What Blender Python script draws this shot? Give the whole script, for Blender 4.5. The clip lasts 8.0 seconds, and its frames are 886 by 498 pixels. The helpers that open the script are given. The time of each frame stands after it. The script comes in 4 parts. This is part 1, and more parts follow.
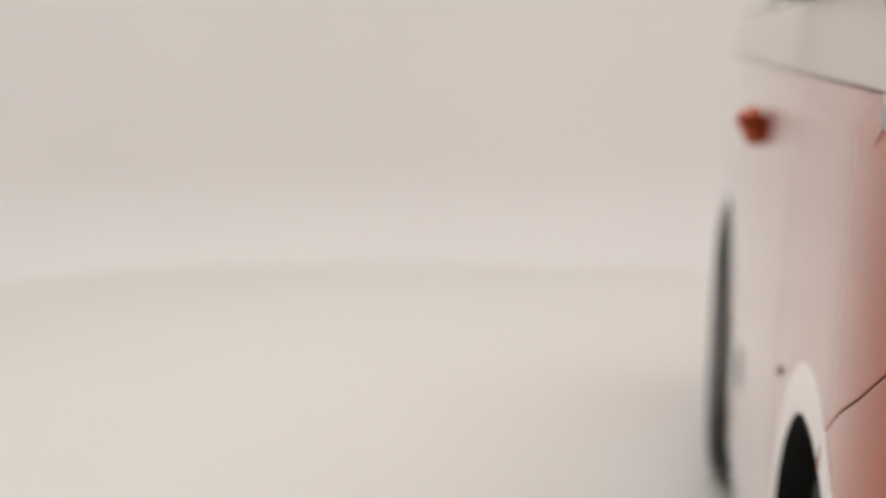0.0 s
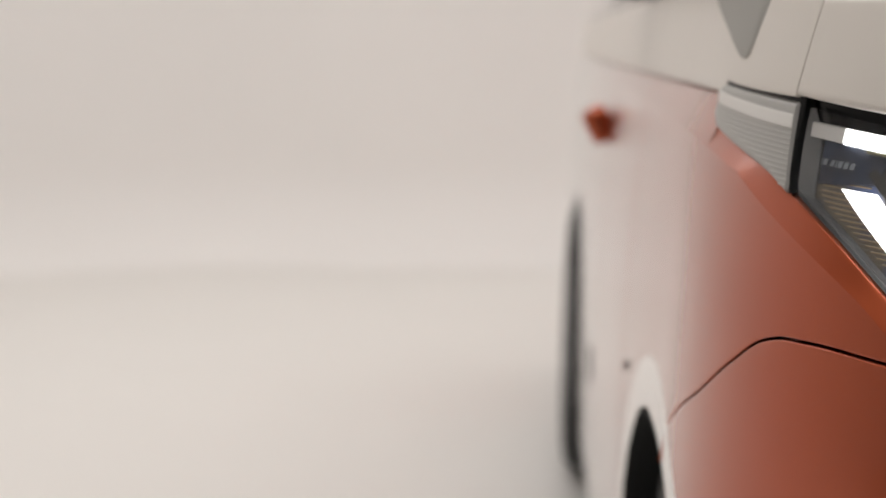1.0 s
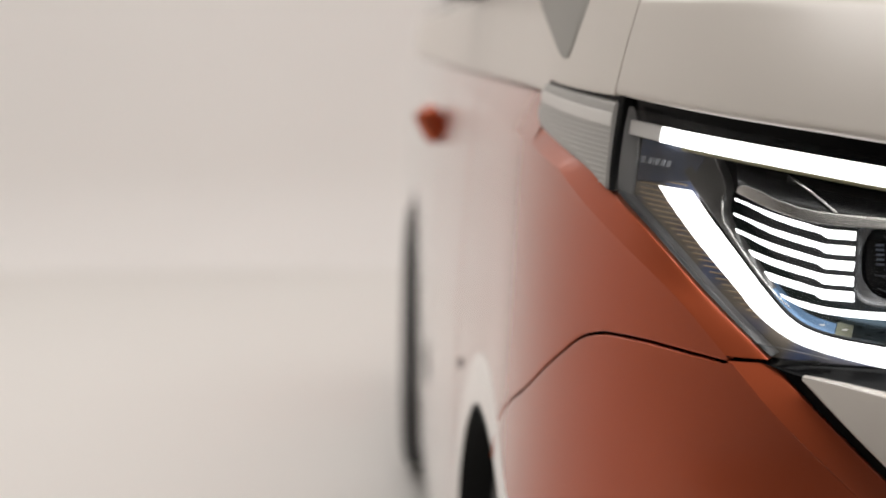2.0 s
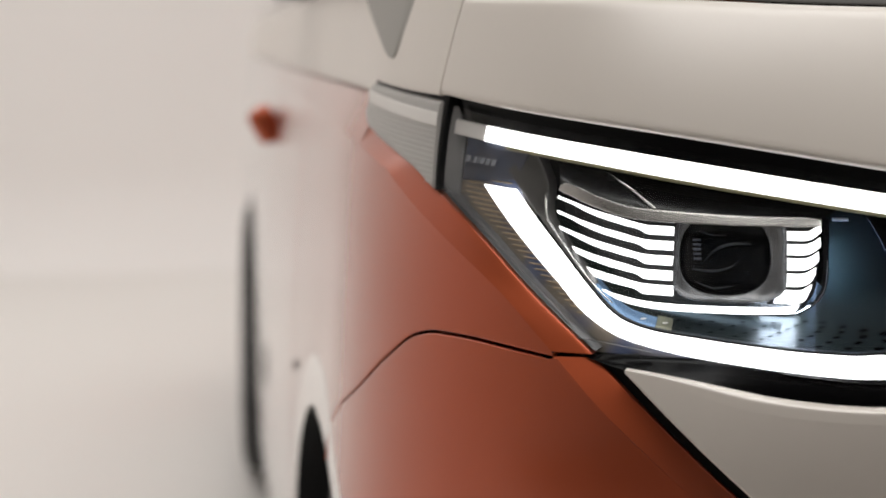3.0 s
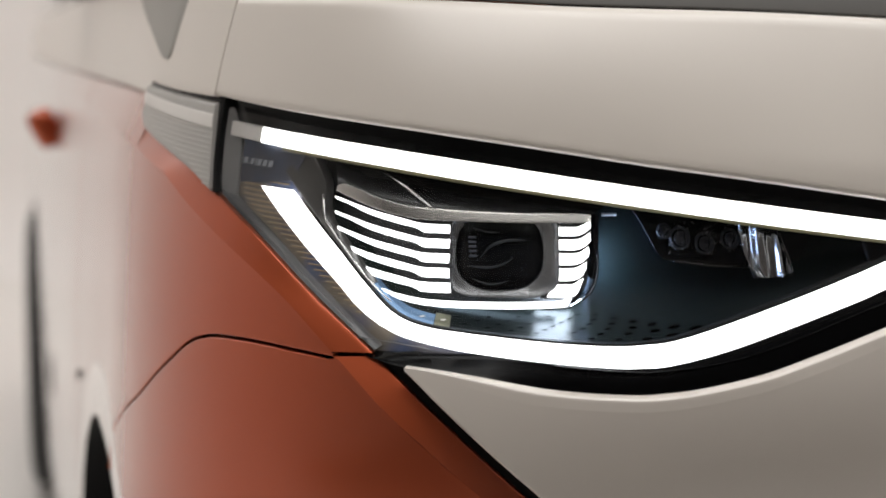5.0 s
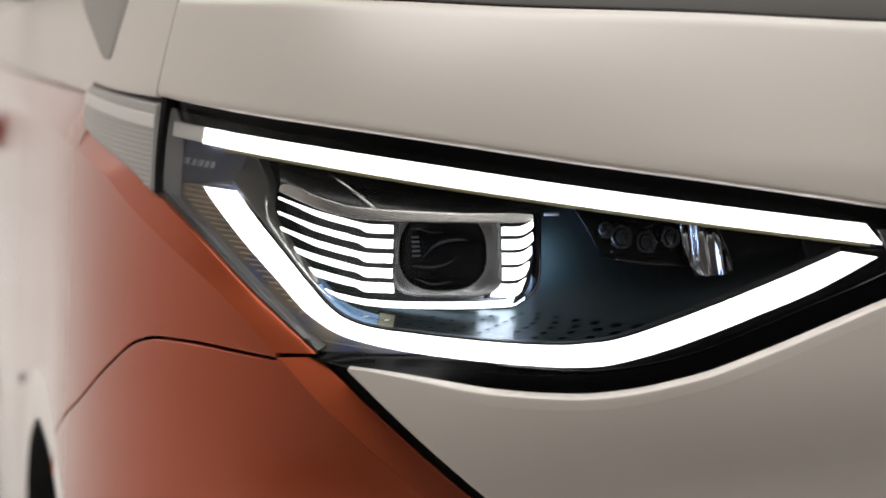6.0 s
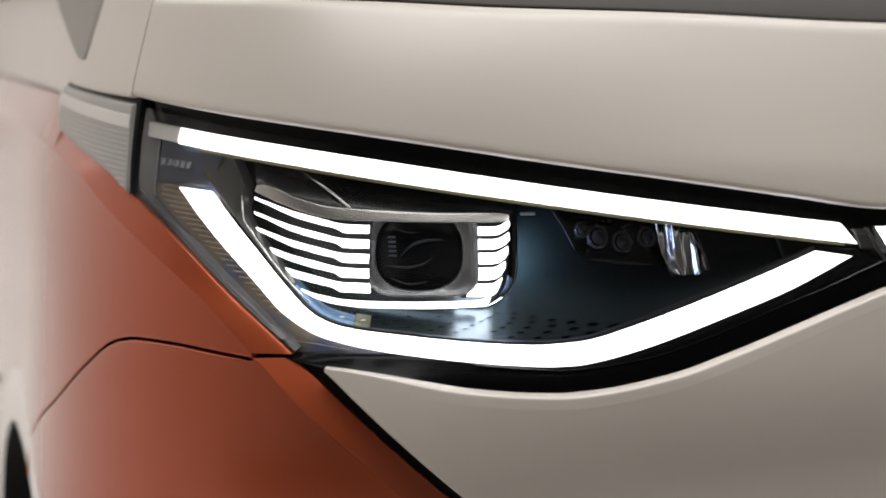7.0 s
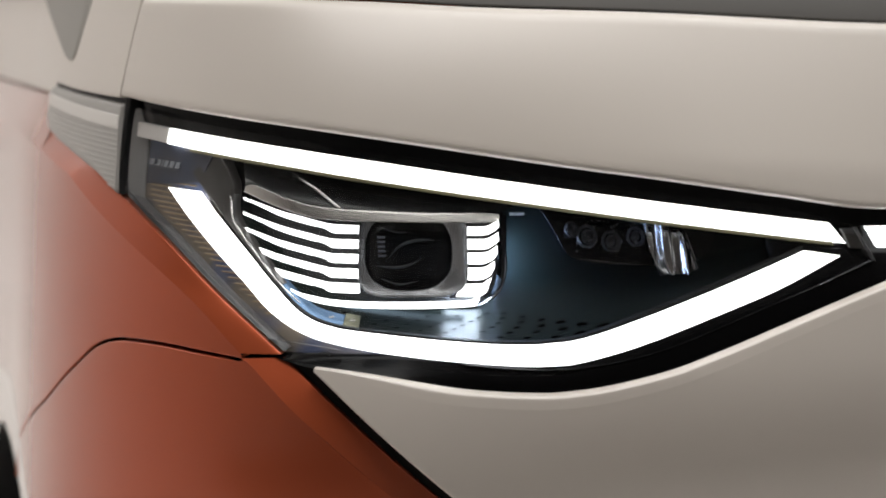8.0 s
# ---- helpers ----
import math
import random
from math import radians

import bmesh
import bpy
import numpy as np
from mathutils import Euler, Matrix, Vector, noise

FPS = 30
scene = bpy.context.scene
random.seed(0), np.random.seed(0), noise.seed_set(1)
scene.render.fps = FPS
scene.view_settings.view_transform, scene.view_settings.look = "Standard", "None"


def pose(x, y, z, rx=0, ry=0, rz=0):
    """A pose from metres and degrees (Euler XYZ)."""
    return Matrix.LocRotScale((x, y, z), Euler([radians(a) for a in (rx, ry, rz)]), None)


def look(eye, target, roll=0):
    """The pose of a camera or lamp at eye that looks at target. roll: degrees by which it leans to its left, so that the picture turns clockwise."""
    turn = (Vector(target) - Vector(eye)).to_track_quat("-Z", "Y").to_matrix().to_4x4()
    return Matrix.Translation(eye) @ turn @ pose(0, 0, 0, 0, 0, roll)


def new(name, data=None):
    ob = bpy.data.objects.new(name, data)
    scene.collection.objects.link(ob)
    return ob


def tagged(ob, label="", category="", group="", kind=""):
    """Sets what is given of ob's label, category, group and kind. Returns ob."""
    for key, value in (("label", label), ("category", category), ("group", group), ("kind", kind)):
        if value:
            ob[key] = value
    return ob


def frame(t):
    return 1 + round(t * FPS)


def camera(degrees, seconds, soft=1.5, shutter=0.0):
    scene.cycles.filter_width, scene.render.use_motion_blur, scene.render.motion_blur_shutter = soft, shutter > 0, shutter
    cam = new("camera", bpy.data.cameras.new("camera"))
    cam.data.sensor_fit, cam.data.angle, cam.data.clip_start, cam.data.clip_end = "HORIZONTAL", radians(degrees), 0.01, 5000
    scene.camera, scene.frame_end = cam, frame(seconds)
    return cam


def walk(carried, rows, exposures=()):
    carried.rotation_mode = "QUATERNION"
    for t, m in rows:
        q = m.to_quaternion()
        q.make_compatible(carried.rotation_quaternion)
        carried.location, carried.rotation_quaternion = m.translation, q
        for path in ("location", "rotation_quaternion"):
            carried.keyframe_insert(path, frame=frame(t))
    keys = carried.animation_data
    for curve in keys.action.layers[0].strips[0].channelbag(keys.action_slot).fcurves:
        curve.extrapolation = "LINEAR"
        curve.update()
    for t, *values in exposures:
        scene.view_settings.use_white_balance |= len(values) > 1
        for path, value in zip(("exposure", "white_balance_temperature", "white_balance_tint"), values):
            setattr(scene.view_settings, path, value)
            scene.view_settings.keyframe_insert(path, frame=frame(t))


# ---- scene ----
# The camera: a slow pan to the right with a slide of a few centimetres, close to the front corner of a parked van.
cam = camera(35.6, 8.0, soft=1.9)
cam.data.dof.use_dof = True
cam.data.dof.focus_distance = 1.04
cam.data.dof.aperture_fstop = 3.2
walk(cam, [
    (0, pose(-1.1671, -0.0095, 1.180, 81.402, 0, 9.570)),
    (0.5, pose(-1.1612, -0.0059, 1.180, 81.406, 0, 6.594)),
    (1, pose(-1.1553, -0.0031, 1.180, 81.397, 0, 3.613)),
    (1.5, pose(-1.1490, -0.0010, 1.180, 81.395, 0, 0.415)),
    (3, pose(-1.1300, 0.0000, 1.180, 81.396, 0, -9.608)),
    (3.5, pose(-1.1249, -0.0013, 1.180, 81.400, 0, -12.368)),
    (4, pose(-1.1201, -0.0031, 1.180, 81.414, 0, -14.981)),
    (4.5, pose(-1.1171, -0.0046, 1.180, 81.418, 0, -16.681)),
    (5, pose(-1.1147, -0.0059, 1.180, 81.425, 0, -18.006)),
    (6.5, pose(-1.1098, -0.0092, 1.180, 81.439, 0, -20.769)),
    (7, pose(-1.1093, -0.0096, 1.180, 81.440, 0, -21.034)),
    (7.5, pose(-1.1090, -0.0098, 1.180, 81.443, 0, -21.231)),
    (8, pose(-1.1086, -0.0101, 1.180, 81.443, 0, -21.437)),
])

# ---- world and studio lights ----
world = bpy.data.worlds.new("studio_world")
scene.world = world
world.use_nodes = True
world.node_tree.nodes["Background"].inputs[0].default_value = (0.9, 0.93, 1.0, 1)
world.node_tree.nodes["Background"].inputs[1].default_value = 0.02


def softbox(name, x, y, z, wide, deep, watts, colour, target):
    lamp = bpy.data.lights.new(name, "AREA")
    lamp.shape, lamp.size, lamp.size_y, lamp.energy, lamp.color = "RECTANGLE", wide, deep, watts, colour
    ob = new(name, lamp)
    ob.matrix_world = look((x, y, z), target)
    return ob


softbox("ceiling_softbox", -0.5, 3.9, 4.6, 8.0, 5.8, 252, (1.0, 0.968, 0.938), (-0.5, 3.001, 0))
softbox("front_softbox", 0.2, 0.05, 4.6, 5.0, 1.5, 132, (1.0, 0.962, 0.925), (0.2, 0.051, 0))


# ---- materials ----
def material(name, colour, rough=0.5, metal=0.0, coat=0.0, coat_rough=0.03, grain=0.0, grain_size=200.0, patch=0.06,
             patch_size=3.0, emit=0.0, flakes=0.0, spec=0.5, coat_ior=1.5, film=0.0, tint=None, tint_size=20.0):
    """A principled surface with large soft patches, fine grain and a little relief."""
    m = bpy.data.materials.new(name)
    m.use_nodes = True
    t = m.node_tree
    p = t.nodes["Principled BSDF"]
    p.inputs["Roughness"].default_value = rough
    p.inputs["Metallic"].default_value = metal
    p.inputs["Coat Weight"].default_value = coat
    p.inputs["Coat Roughness"].default_value = coat_rough
    p.inputs["Coat IOR"].default_value = coat_ior
    p.inputs["Specular IOR Level"].default_value = spec
    p.inputs["Thin Film Thickness"].default_value = film
    co = t.nodes.new("ShaderNodeTexCoord")
    big = t.nodes.new("ShaderNodeTexNoise")
    big.inputs["Scale"].default_value, big.inputs["Detail"].default_value = patch_size, 3
    t.links.new(co.outputs["Object"], big.inputs["Vector"])
    ramp = t.nodes.new("ShaderNodeMapRange")
    ramp.inputs[1].default_value, ramp.inputs[2].default_value = 0.3, 0.7
    ramp.inputs[3].default_value, ramp.inputs[4].default_value = 1 - patch, 1 + patch
    t.links.new(big.outputs["Fac"], ramp.inputs[0])
    mul = t.nodes.new("ShaderNodeMix")
    mul.data_type, mul.blend_type = "RGBA", "MULTIPLY"
    mul.inputs[0].default_value = 1.0
    mul.inputs[6].default_value = (*colour, 1)
    if tint:
        spot = t.nodes.new("ShaderNodeTexNoise")
        spot.inputs["Scale"].default_value, spot.inputs["Detail"].default_value = tint_size, 1
        t.links.new(co.outputs["Object"], spot.inputs["Vector"])
        step = t.nodes.new("ShaderNodeMapRange")
        step.inputs[1].default_value, step.inputs[2].default_value = 0.42, 0.62
        t.links.new(spot.outputs["Fac"], step.inputs[0])
        two = t.nodes.new("ShaderNodeMix")
        two.data_type = "RGBA"
        two.inputs[6].default_value, two.inputs[7].default_value = (*colour, 1), (*tint, 1)
        t.links.new(step.outputs[0], two.inputs[0])
        t.links.new(two.outputs[2], mul.inputs[6])
    t.links.new(ramp.outputs[0], mul.inputs[7])
    t.links.new(mul.outputs[2], p.inputs["Base Color"])
    if grain or flakes:
        fine = t.nodes.new("ShaderNodeTexNoise")
        fine.inputs["Scale"].default_value, fine.inputs["Detail"].default_value = grain_size, 2
        t.links.new(co.outputs["Object"], fine.inputs["Vector"])
        bump = t.nodes.new("ShaderNodeBump")
        bump.inputs["Strength"].default_value, bump.inputs["Distance"].default_value = grain or flakes, 0.001
        t.links.new(fine.outputs["Fac"], bump.inputs["Height"])
        t.links.new(bump.outputs["Normal"], p.inputs["Normal"])
    if emit:
        p.inputs["Emission Color"].default_value = (*colour, 1)
        p.inputs["Emission Strength"].default_value = emit
    return m


def clear_cover(name, tint, gloss_rough=0.02, ior=1.45):
    """Thin clear plastic: see-through, with a reflection that grows towards grazing angles."""
    m = bpy.data.materials.new(name)
    m.use_nodes = True
    t = m.node_tree
    t.nodes.clear()
    out = t.nodes.new("ShaderNodeOutputMaterial")
    mix = t.nodes.new("ShaderNodeMixShader")
    clear = t.nodes.new("ShaderNodeBsdfTransparent")
    clear.inputs[0].default_value = (*tint, 1)
    gloss = t.nodes.new("ShaderNodeBsdfGlossy")
    gloss.inputs["Roughness"].default_value = gloss_rough
    fres = t.nodes.new("ShaderNodeFresnel")
    fres.inputs[0].default_value = ior
    t.links.new(fres.outputs[0], mix.inputs[0])
    t.links.new(clear.outputs[0], mix.inputs[1])
    t.links.new(gloss.outputs[0], mix.inputs[2])
    t.links.new(mix.outputs[0], out.inputs[0])
    return m


def polish(m, ior, rough, spread):
    """A second layer of clear lacquer, whose gloss grows towards grazing angles; spread below 1 widens that growth."""
    t = m.node_tree
    out, base = t.nodes["Material Output"], t.nodes["Principled BSDF"]
    mix, gloss, fres = t.nodes.new("ShaderNodeMixShader"), t.nodes.new("ShaderNodeBsdfGlossy"), t.nodes.new("ShaderNodeFresnel")
    gloss.inputs["Roughness"].default_value = rough
    gloss.inputs["Color"].default_value = (0.97, 0.97, 0.97, 1)
    fres.inputs[0].default_value = ior
    power, steep, both = [t.nodes.new("ShaderNodeMath") for _ in range(3)]
    power.operation, steep.operation, both.operation = "POWER", "POWER", "MULTIPLY_ADD"
    power.inputs[1].default_value, steep.inputs[1].default_value, both.inputs[1].default_value = spread, 3.0, 0.55
    both.use_clamp = True
    soft = t.nodes.new("ShaderNodeMath")
    soft.operation = "MULTIPLY"
    soft.inputs[1].default_value = 0.9
    floor = t.nodes.new("ShaderNodeMapRange")
    floor.inputs[1].default_value = 0.6 * ((ior - 1) / (ior + 1)) ** 2
    t.links.new(fres.outputs[0], floor.inputs[0])
    t.links.new(floor.outputs[0], power.inputs[0])
    t.links.new(floor.outputs[0], steep.inputs[0])
    t.links.new(power.outputs[0], soft.inputs[0])
    t.links.new(steep.outputs[0], both.inputs[0])
    t.links.new(soft.outputs[0], both.inputs[2])
    t.links.new(both.outputs[0], mix.inputs[0])
    t.links.new(base.outputs[0], mix.inputs[1])
    t.links.new(gloss.outputs[0], mix.inputs[2])
    t.links.new(mix.outputs[0], out.inputs[0])


ORANGE = material("orange_paint", (0.44, 0.083, 0.026), 0.42, 0.88, 0.15, 0.16, flakes=0.02, grain_size=900, patch=0.03, coat_ior=1.45)
polish(ORANGE, 1.42, 0.24, 0.78)
WHITE = material("white_paint", (0.74, 0.688, 0.628), 0.45, 0, 0.9, 0.34, flakes=0.02, grain_size=700, patch=0.02, coat_ior=1.75)
GLOSS_BLACK = material("gloss_black", (0.002, 0.002, 0.0022), 0.19, patch=0.2, spec=0.12)
MATT_BLACK = material("black_plastic", (0.004, 0.004, 0.004), 0.6, patch=0.2, grain=0.25, grain_size=600, spec=0.2)
RUBBER = material("tyre_rubber", (0.016, 0.016, 0.016), 0.7, patch=0.3, grain=0.3, grain_size=120)
ALLOY = material("alloy", (0.45, 0.45, 0.46), 0.3, 0.9, patch=0.05)
SATIN = material("satin_chrome", (0.74, 0.73, 0.70), 0.26, 1.0, patch=0.05, grain=0.05, grain_size=500)
CHROME = material("bright_chrome", (0.34, 0.34, 0.345), 0.12, 1.0, patch=0.03)
BEZEL = material("smoked_grey_bezel", (0.34, 0.352, 0.37), 0.27, 0.80, patch=0.1, grain=0.05)
CROWN_TOP = material("dark_polished_plastic", (0.014, 0.014, 0.0145), 0.24, 0.0, 0.3, 0.1, patch=0.2, patch_size=20, spec=0.5)
CHEEK = material("dark_smoked_cheek", (0.075, 0.072, 0.068), 0.38, 0.5, patch=0.15)
BUCKET = material("dark_satin_housing", (0.0058, 0.0080, 0.0070), 0.30, 0.15, patch=0.15, grain=0.03, tint=(0.0052, 0.0074, 0.0070), tint_size=14, spec=0.11)
HOLE = material("black_hole", (0.0015, 0.0015, 0.0015), 1.0, patch=0.1, spec=0.0)
FROST = material("frosted_marker", (0.40, 0.39, 0.37), 0.42, 0.0, 0.5, 0.10, patch=0.06)
FROST_LIGHT = material("pale_light_guide", (0.74, 0.72, 0.69), 0.35, 0.0, 0.6, 0.05, patch=0.03)
# the blue tint paints coloured reflections of the coating onto the reflector
RIBBED = material("smoked_ribbed_reflector", (0.175, 0.150, 0.120), 0.34, 0.4, 0.5, 0.05, patch=0.25, patch_size=30, tint=(0.075, 0.10, 0.185), tint_size=24)
RIB_EDGE = material("rib_edge", (0.33, 0.25, 0.15), 0.3, 0.6, patch=0.2, patch_size=30)
GUIDE_EDGE = material("olive_light_guide", (0.16, 0.145, 0.075), 0.3, 0.0, 0.3, 0.1, patch=0.15, patch_size=12)
GLOW = material("lit_white_led", (1.0, 1.0, 1.0), 0.4, emit=3.4, patch=0.0)
# three glows for unseen strips, added to brighten the lamp's shelf and bowl
BLUE_FILL = material("lit_blue_white_led", (0.44, 0.62, 1.0), 0.4, emit=140, patch=0.0)
WHITE_FILL = material("lit_cool_white_led", (0.72, 0.84, 1.0), 0.4, emit=125, patch=0.0)
DIM_FILL = material("dim_blue_white_led", (0.62, 0.80, 1.0), 0.4, emit=13, patch=0.0)
LENS_GLASS = material("dark_projector_glass", (0.0022, 0.0030, 0.0044), 0.16, 0.0, 0.15, 0.05, patch=0.4, patch_size=60, spec=0.2)
LENS_ARC = material("projector_inner_ring", (0.035, 0.041, 0.048), 0.4, 0.2, patch=0.3, patch_size=80)
LENS_FACET = material("small_lens_facet", (0.10, 0.10, 0.105), 0.35, 0.5, patch=0.3, patch_size=90)
LENS_TICK = material("projector_inner_bars", (0.12, 0.135, 0.17), 0.3, 0.4, patch=0.3, patch_size=90)
# blue and pale reflections on the shelf, put into metal colours
BLUE_SHEEN = material("blue_tinted_mirror", (0.115, 0.19, 0.30), 0.36, 0.9, patch=0.15, patch_size=40)
PALE_SHEEN = material("pale_tinted_mirror", (0.16, 0.16, 0.115), 0.36, 0.9, patch=0.2, patch_size=60)
LENS_DULL = material("small_dark_lens", (0.014, 0.015, 0.018), 0.4, 0.0, patch=0.4, patch_size=90, spec=0.35)
LENS_RING = material("small_lens_ring", (0.02, 0.021, 0.024), 0.4, 0.2, patch=0.3, patch_size=80)
PRINT = material("pale_print", (0.25, 0.265, 0.295), 0.5, patch=0.03)
WINDOW = material("dark_window_glass", (0.09, 0.089, 0.086), 0.05, 0.0, 1.0, 0.02, patch=0.1)
SHIELD = material("grey_windshield_glass", (0.10, 0.098, 0.095), 0.10, 0.0, 1.0, 0.02, patch=0.1)
COWL = material("matt_grey_cowl", (0.13, 0.127, 0.122), 0.7, patch=0.1, grain=0.1, grain_size=300, spec=0.2)
PANE_GREY = material("grey_tinted_pane", (0.42, 0.41, 0.385), 0.6, 0.0, 0.0, 0.2, patch=0.04, spec=0.15)
COVER = clear_cover("clear_lamp_cover", (0.97, 0.97, 0.97), 0.03, 1.28)
NAVY = material("navy_print_panel", (0.060, 0.064, 0.082), 0.4, 0.3, patch=0.25, patch_size=25, tint=(0.035, 0.055, 0.105), tint_size=26)
FLANGE = material("grey_cover_flange", (0.10, 0.10, 0.102), 0.3, 0.4, 0.4, 0.08, patch=0.1, patch_size=25)
# lighter copy of the flange grey, a reflection put into its colour
FLANGE_LIT = material("pale_cover_flange", (0.20, 0.20, 0.203), 0.32, 0.3, 0.4, 0.08, patch=0.15, patch_size=25)
FLOOR = material("white_studio_floor", (0.80, 0.775, 0.745), 0.42, 0.0, 0.0, patch=0.015, patch_size=0.6, grain=0.02, grain_size=60)
WALL = material("white_studio_wall", (0.87, 0.845, 0.825), 0.9, patch=0.02, patch_size=0.4, grain=0.03, grain_size=80)
SOUTH_PAINT = material("mid_grey_studio_paint", (0.34, 0.325, 0.31), 0.9, patch=0.05, patch_size=0.8, grain=0.05)
GREY_FLOOR = material("grey_concrete_floor", (0.13, 0.115, 0.105), 0.8, patch=0.08, patch_size=1.2, grain=0.1, grain_size=60)
DARK_ROOM = material("grey_studio_paint", (0.16, 0.155, 0.15), 0.9, patch=0.05, patch_size=0.8, grain=0.05)


# ---- mesh helpers ----
def mesh_of(name, verts, faces, mat, smooth=True):
    me = bpy.data.meshes.new(name)
    me.from_pydata([tuple(map(float, v)) for v in verts], [], faces)
    me.materials.append(mat)
    if smooth:
        me.shade_smooth()
    return me


def part(name, me, parent, label=""):
    ob = new(name, me)
    ob.parent = parent
    return tagged(ob, label=label)


def thing(name, label, category, at=(0, 0, 0)):
    ob = new(name)
    ob.location = at
    return tagged(ob, label=label, category=category)


def grid(rows):
    """Faces over a grid of points: rows (m, n, 3)."""
    m, n = rows.shape[:2]
    verts = rows.reshape(-1, 3)
    faces = [(i * n + j, i * n + j + 1, (i + 1) * n + j + 1, (i + 1) * n + j) for i in range(m - 1) for j in range(n - 1)]
    return verts, faces


def join(pieces):
    verts, faces, k = [], [], 0
    for v, f in pieces:
        verts.extend(v)
        faces.extend(tuple(i + k for i in q) for q in f)
        k += len(v)
    return verts, faces


def box(cx, cy, cz, sx, sy, sz, bevel=0.0, turn=None):
    bm = bmesh.new()
    bmesh.ops.create_cube(bm, size=1)
    for v in bm.verts:
        v.co = Vector((v.co.x * sx, v.co.y * sy, v.co.z * sz))
    if bevel:
        bmesh.ops.bevel(bm, geom=list(bm.edges), offset=bevel, segments=3, profile=0.6, affect="EDGES")
    if turn:
        bmesh.ops.transform(bm, matrix=turn, verts=bm.verts)
    for v in bm.verts:
        v.co += Vector((cx, cy, cz))
    bm.verts.ensure_lookup_table()
    out = [v.co.copy() for v in bm.verts], [tuple(v.index for v in f.verts) for f in bm.faces]
    bm.free()
    return out


def lathe(profile, steps, axis_x=True):
    """Turns (radius, along) about the x axis."""
    rows = []
    for r, a in profile:
        rows.append([(a, r * math.cos(2 * math.pi * k / steps), r * math.sin(2 * math.pi * k / steps)) for k in range(steps + 1)])
    return grid(np.array(rows))


# ---- the van's outer skin: a plan curve of arc length s, pushed out and in with height ----
HALF, NOSE, CORNER_Y, POWER = 1.0, 0.72, 1.6, 4.4
FLANK, REAR_R = 3.10, 0.25
_ph = np.linspace(0, np.pi / 2, 4001)
_x = -HALF * np.cos(_ph) ** (2 / POWER)
_y = CORNER_Y - NOSE * np.sin(_ph) ** (2 / POWER)
_s = np.concatenate([[0], np.cumsum(np.hypot(np.diff(_x), np.diff(_y)))])
S_END = _s[-1]
_g = np.linspace(0, S_END, 900)
_arc = np.linspace(np.pi / 2, 0, 24)
_rx = np.concatenate([[0.0, -0.4], -HALF + REAR_R - REAR_R * np.cos(_arc), np.full(40, -HALF)])
_ry = np.concatenate([[CORNER_Y + FLANK + REAR_R] * 2, CORNER_Y + FLANK + REAR_R * np.sin(_arc),
                      np.linspace(CORNER_Y + FLANK, CORNER_Y, 42)[1:-1]])
_rs = np.concatenate([[0], np.cumsum(np.hypot(np.diff(_rx), np.diff(_ry)))])
_last = np.hypot(_rx[-1] + HALF, _ry[-1] - CORNER_Y)
S_REAR = -(_rs[-1] + _last)
PLAN_S = np.concatenate([_rs + S_REAR, _g])
PLAN_X = np.concatenate([_rx, np.interp(_g, _s, _x)])
PLAN_Y = np.concatenate([_ry, np.interp(_g, _s, _y)])
_tx, _ty = np.gradient(PLAN_X, PLAN_S), np.gradient(PLAN_Y, PLAN_S)
_l = np.hypot(_tx, _ty)
PLAN_NX, PLAN_NY = _ty / _l, -_tx / _l


def ease(s, a, b):
    u = np.clip((s - a) / (b - a), 0, 1)
    return u * u * (3 - 2 * u)


def skin(s, z, o=0.0):
    """Points of the skin at arc length s and height z, o metres outside it."""
    s, z = np.asarray(s, float), np.asarray(z, float)
    lean = -0.30 * (np.maximum(z - 0.55, 0) ** 2 - 0.2304)
    u = np.clip(0.93 - z, 0, None)
    under = 0.0258 + (0.228 - 0.085 * ease(s, 0.70, 0.95)) * u - 2.2 * np.minimum(u, 0.2) ** 2 - 0.88 * np.maximum(u - 0.2, 0)
    lean = np.where(z < 0.93, lean + (under - lean) * ease(s, 0.35, 0.85), lean)
    k = (0.35 + 0.65 * ease(s, 0.1, 0.8)) * lean + o
    steep = (1.3 + 0.8 * ease(s, 0.65, 1.25)) * ease(s, 0.35, 0.8)
    fold = np.interp(s, [0.85, 1.0, 1.15, 1.3], [1.092, 1.078, 1.065, 1.062])
    v = np.clip((z - fold) / (1.215 - fold), 0, 1)
    even = np.where(v < 0.12, v * v / 0.24, v - 0.06) / 0.94 * 0.115**2
    k = k - steep * (np.clip(z - 1.10, 0, 0.115) ** 2 + (even - np.clip(z - 1.10, 0, 0.115) ** 2) * ease(s, 0.75, 1.05))
    k = k - np.maximum(z - 1.215, 0) * 0.75 * ease(s, 0.35, 0.8)
    x = np.interp(s, PLAN_S, PLAN_X) + np.interp(s, PLAN_S, PLAN_NX) * k
    y = np.interp(s, PLAN_S, PLAN_Y) + np.interp(s, PLAN_S, PLAN_NY) * k
    return np.stack(np.broadcast_arrays(x, y, z), -1)


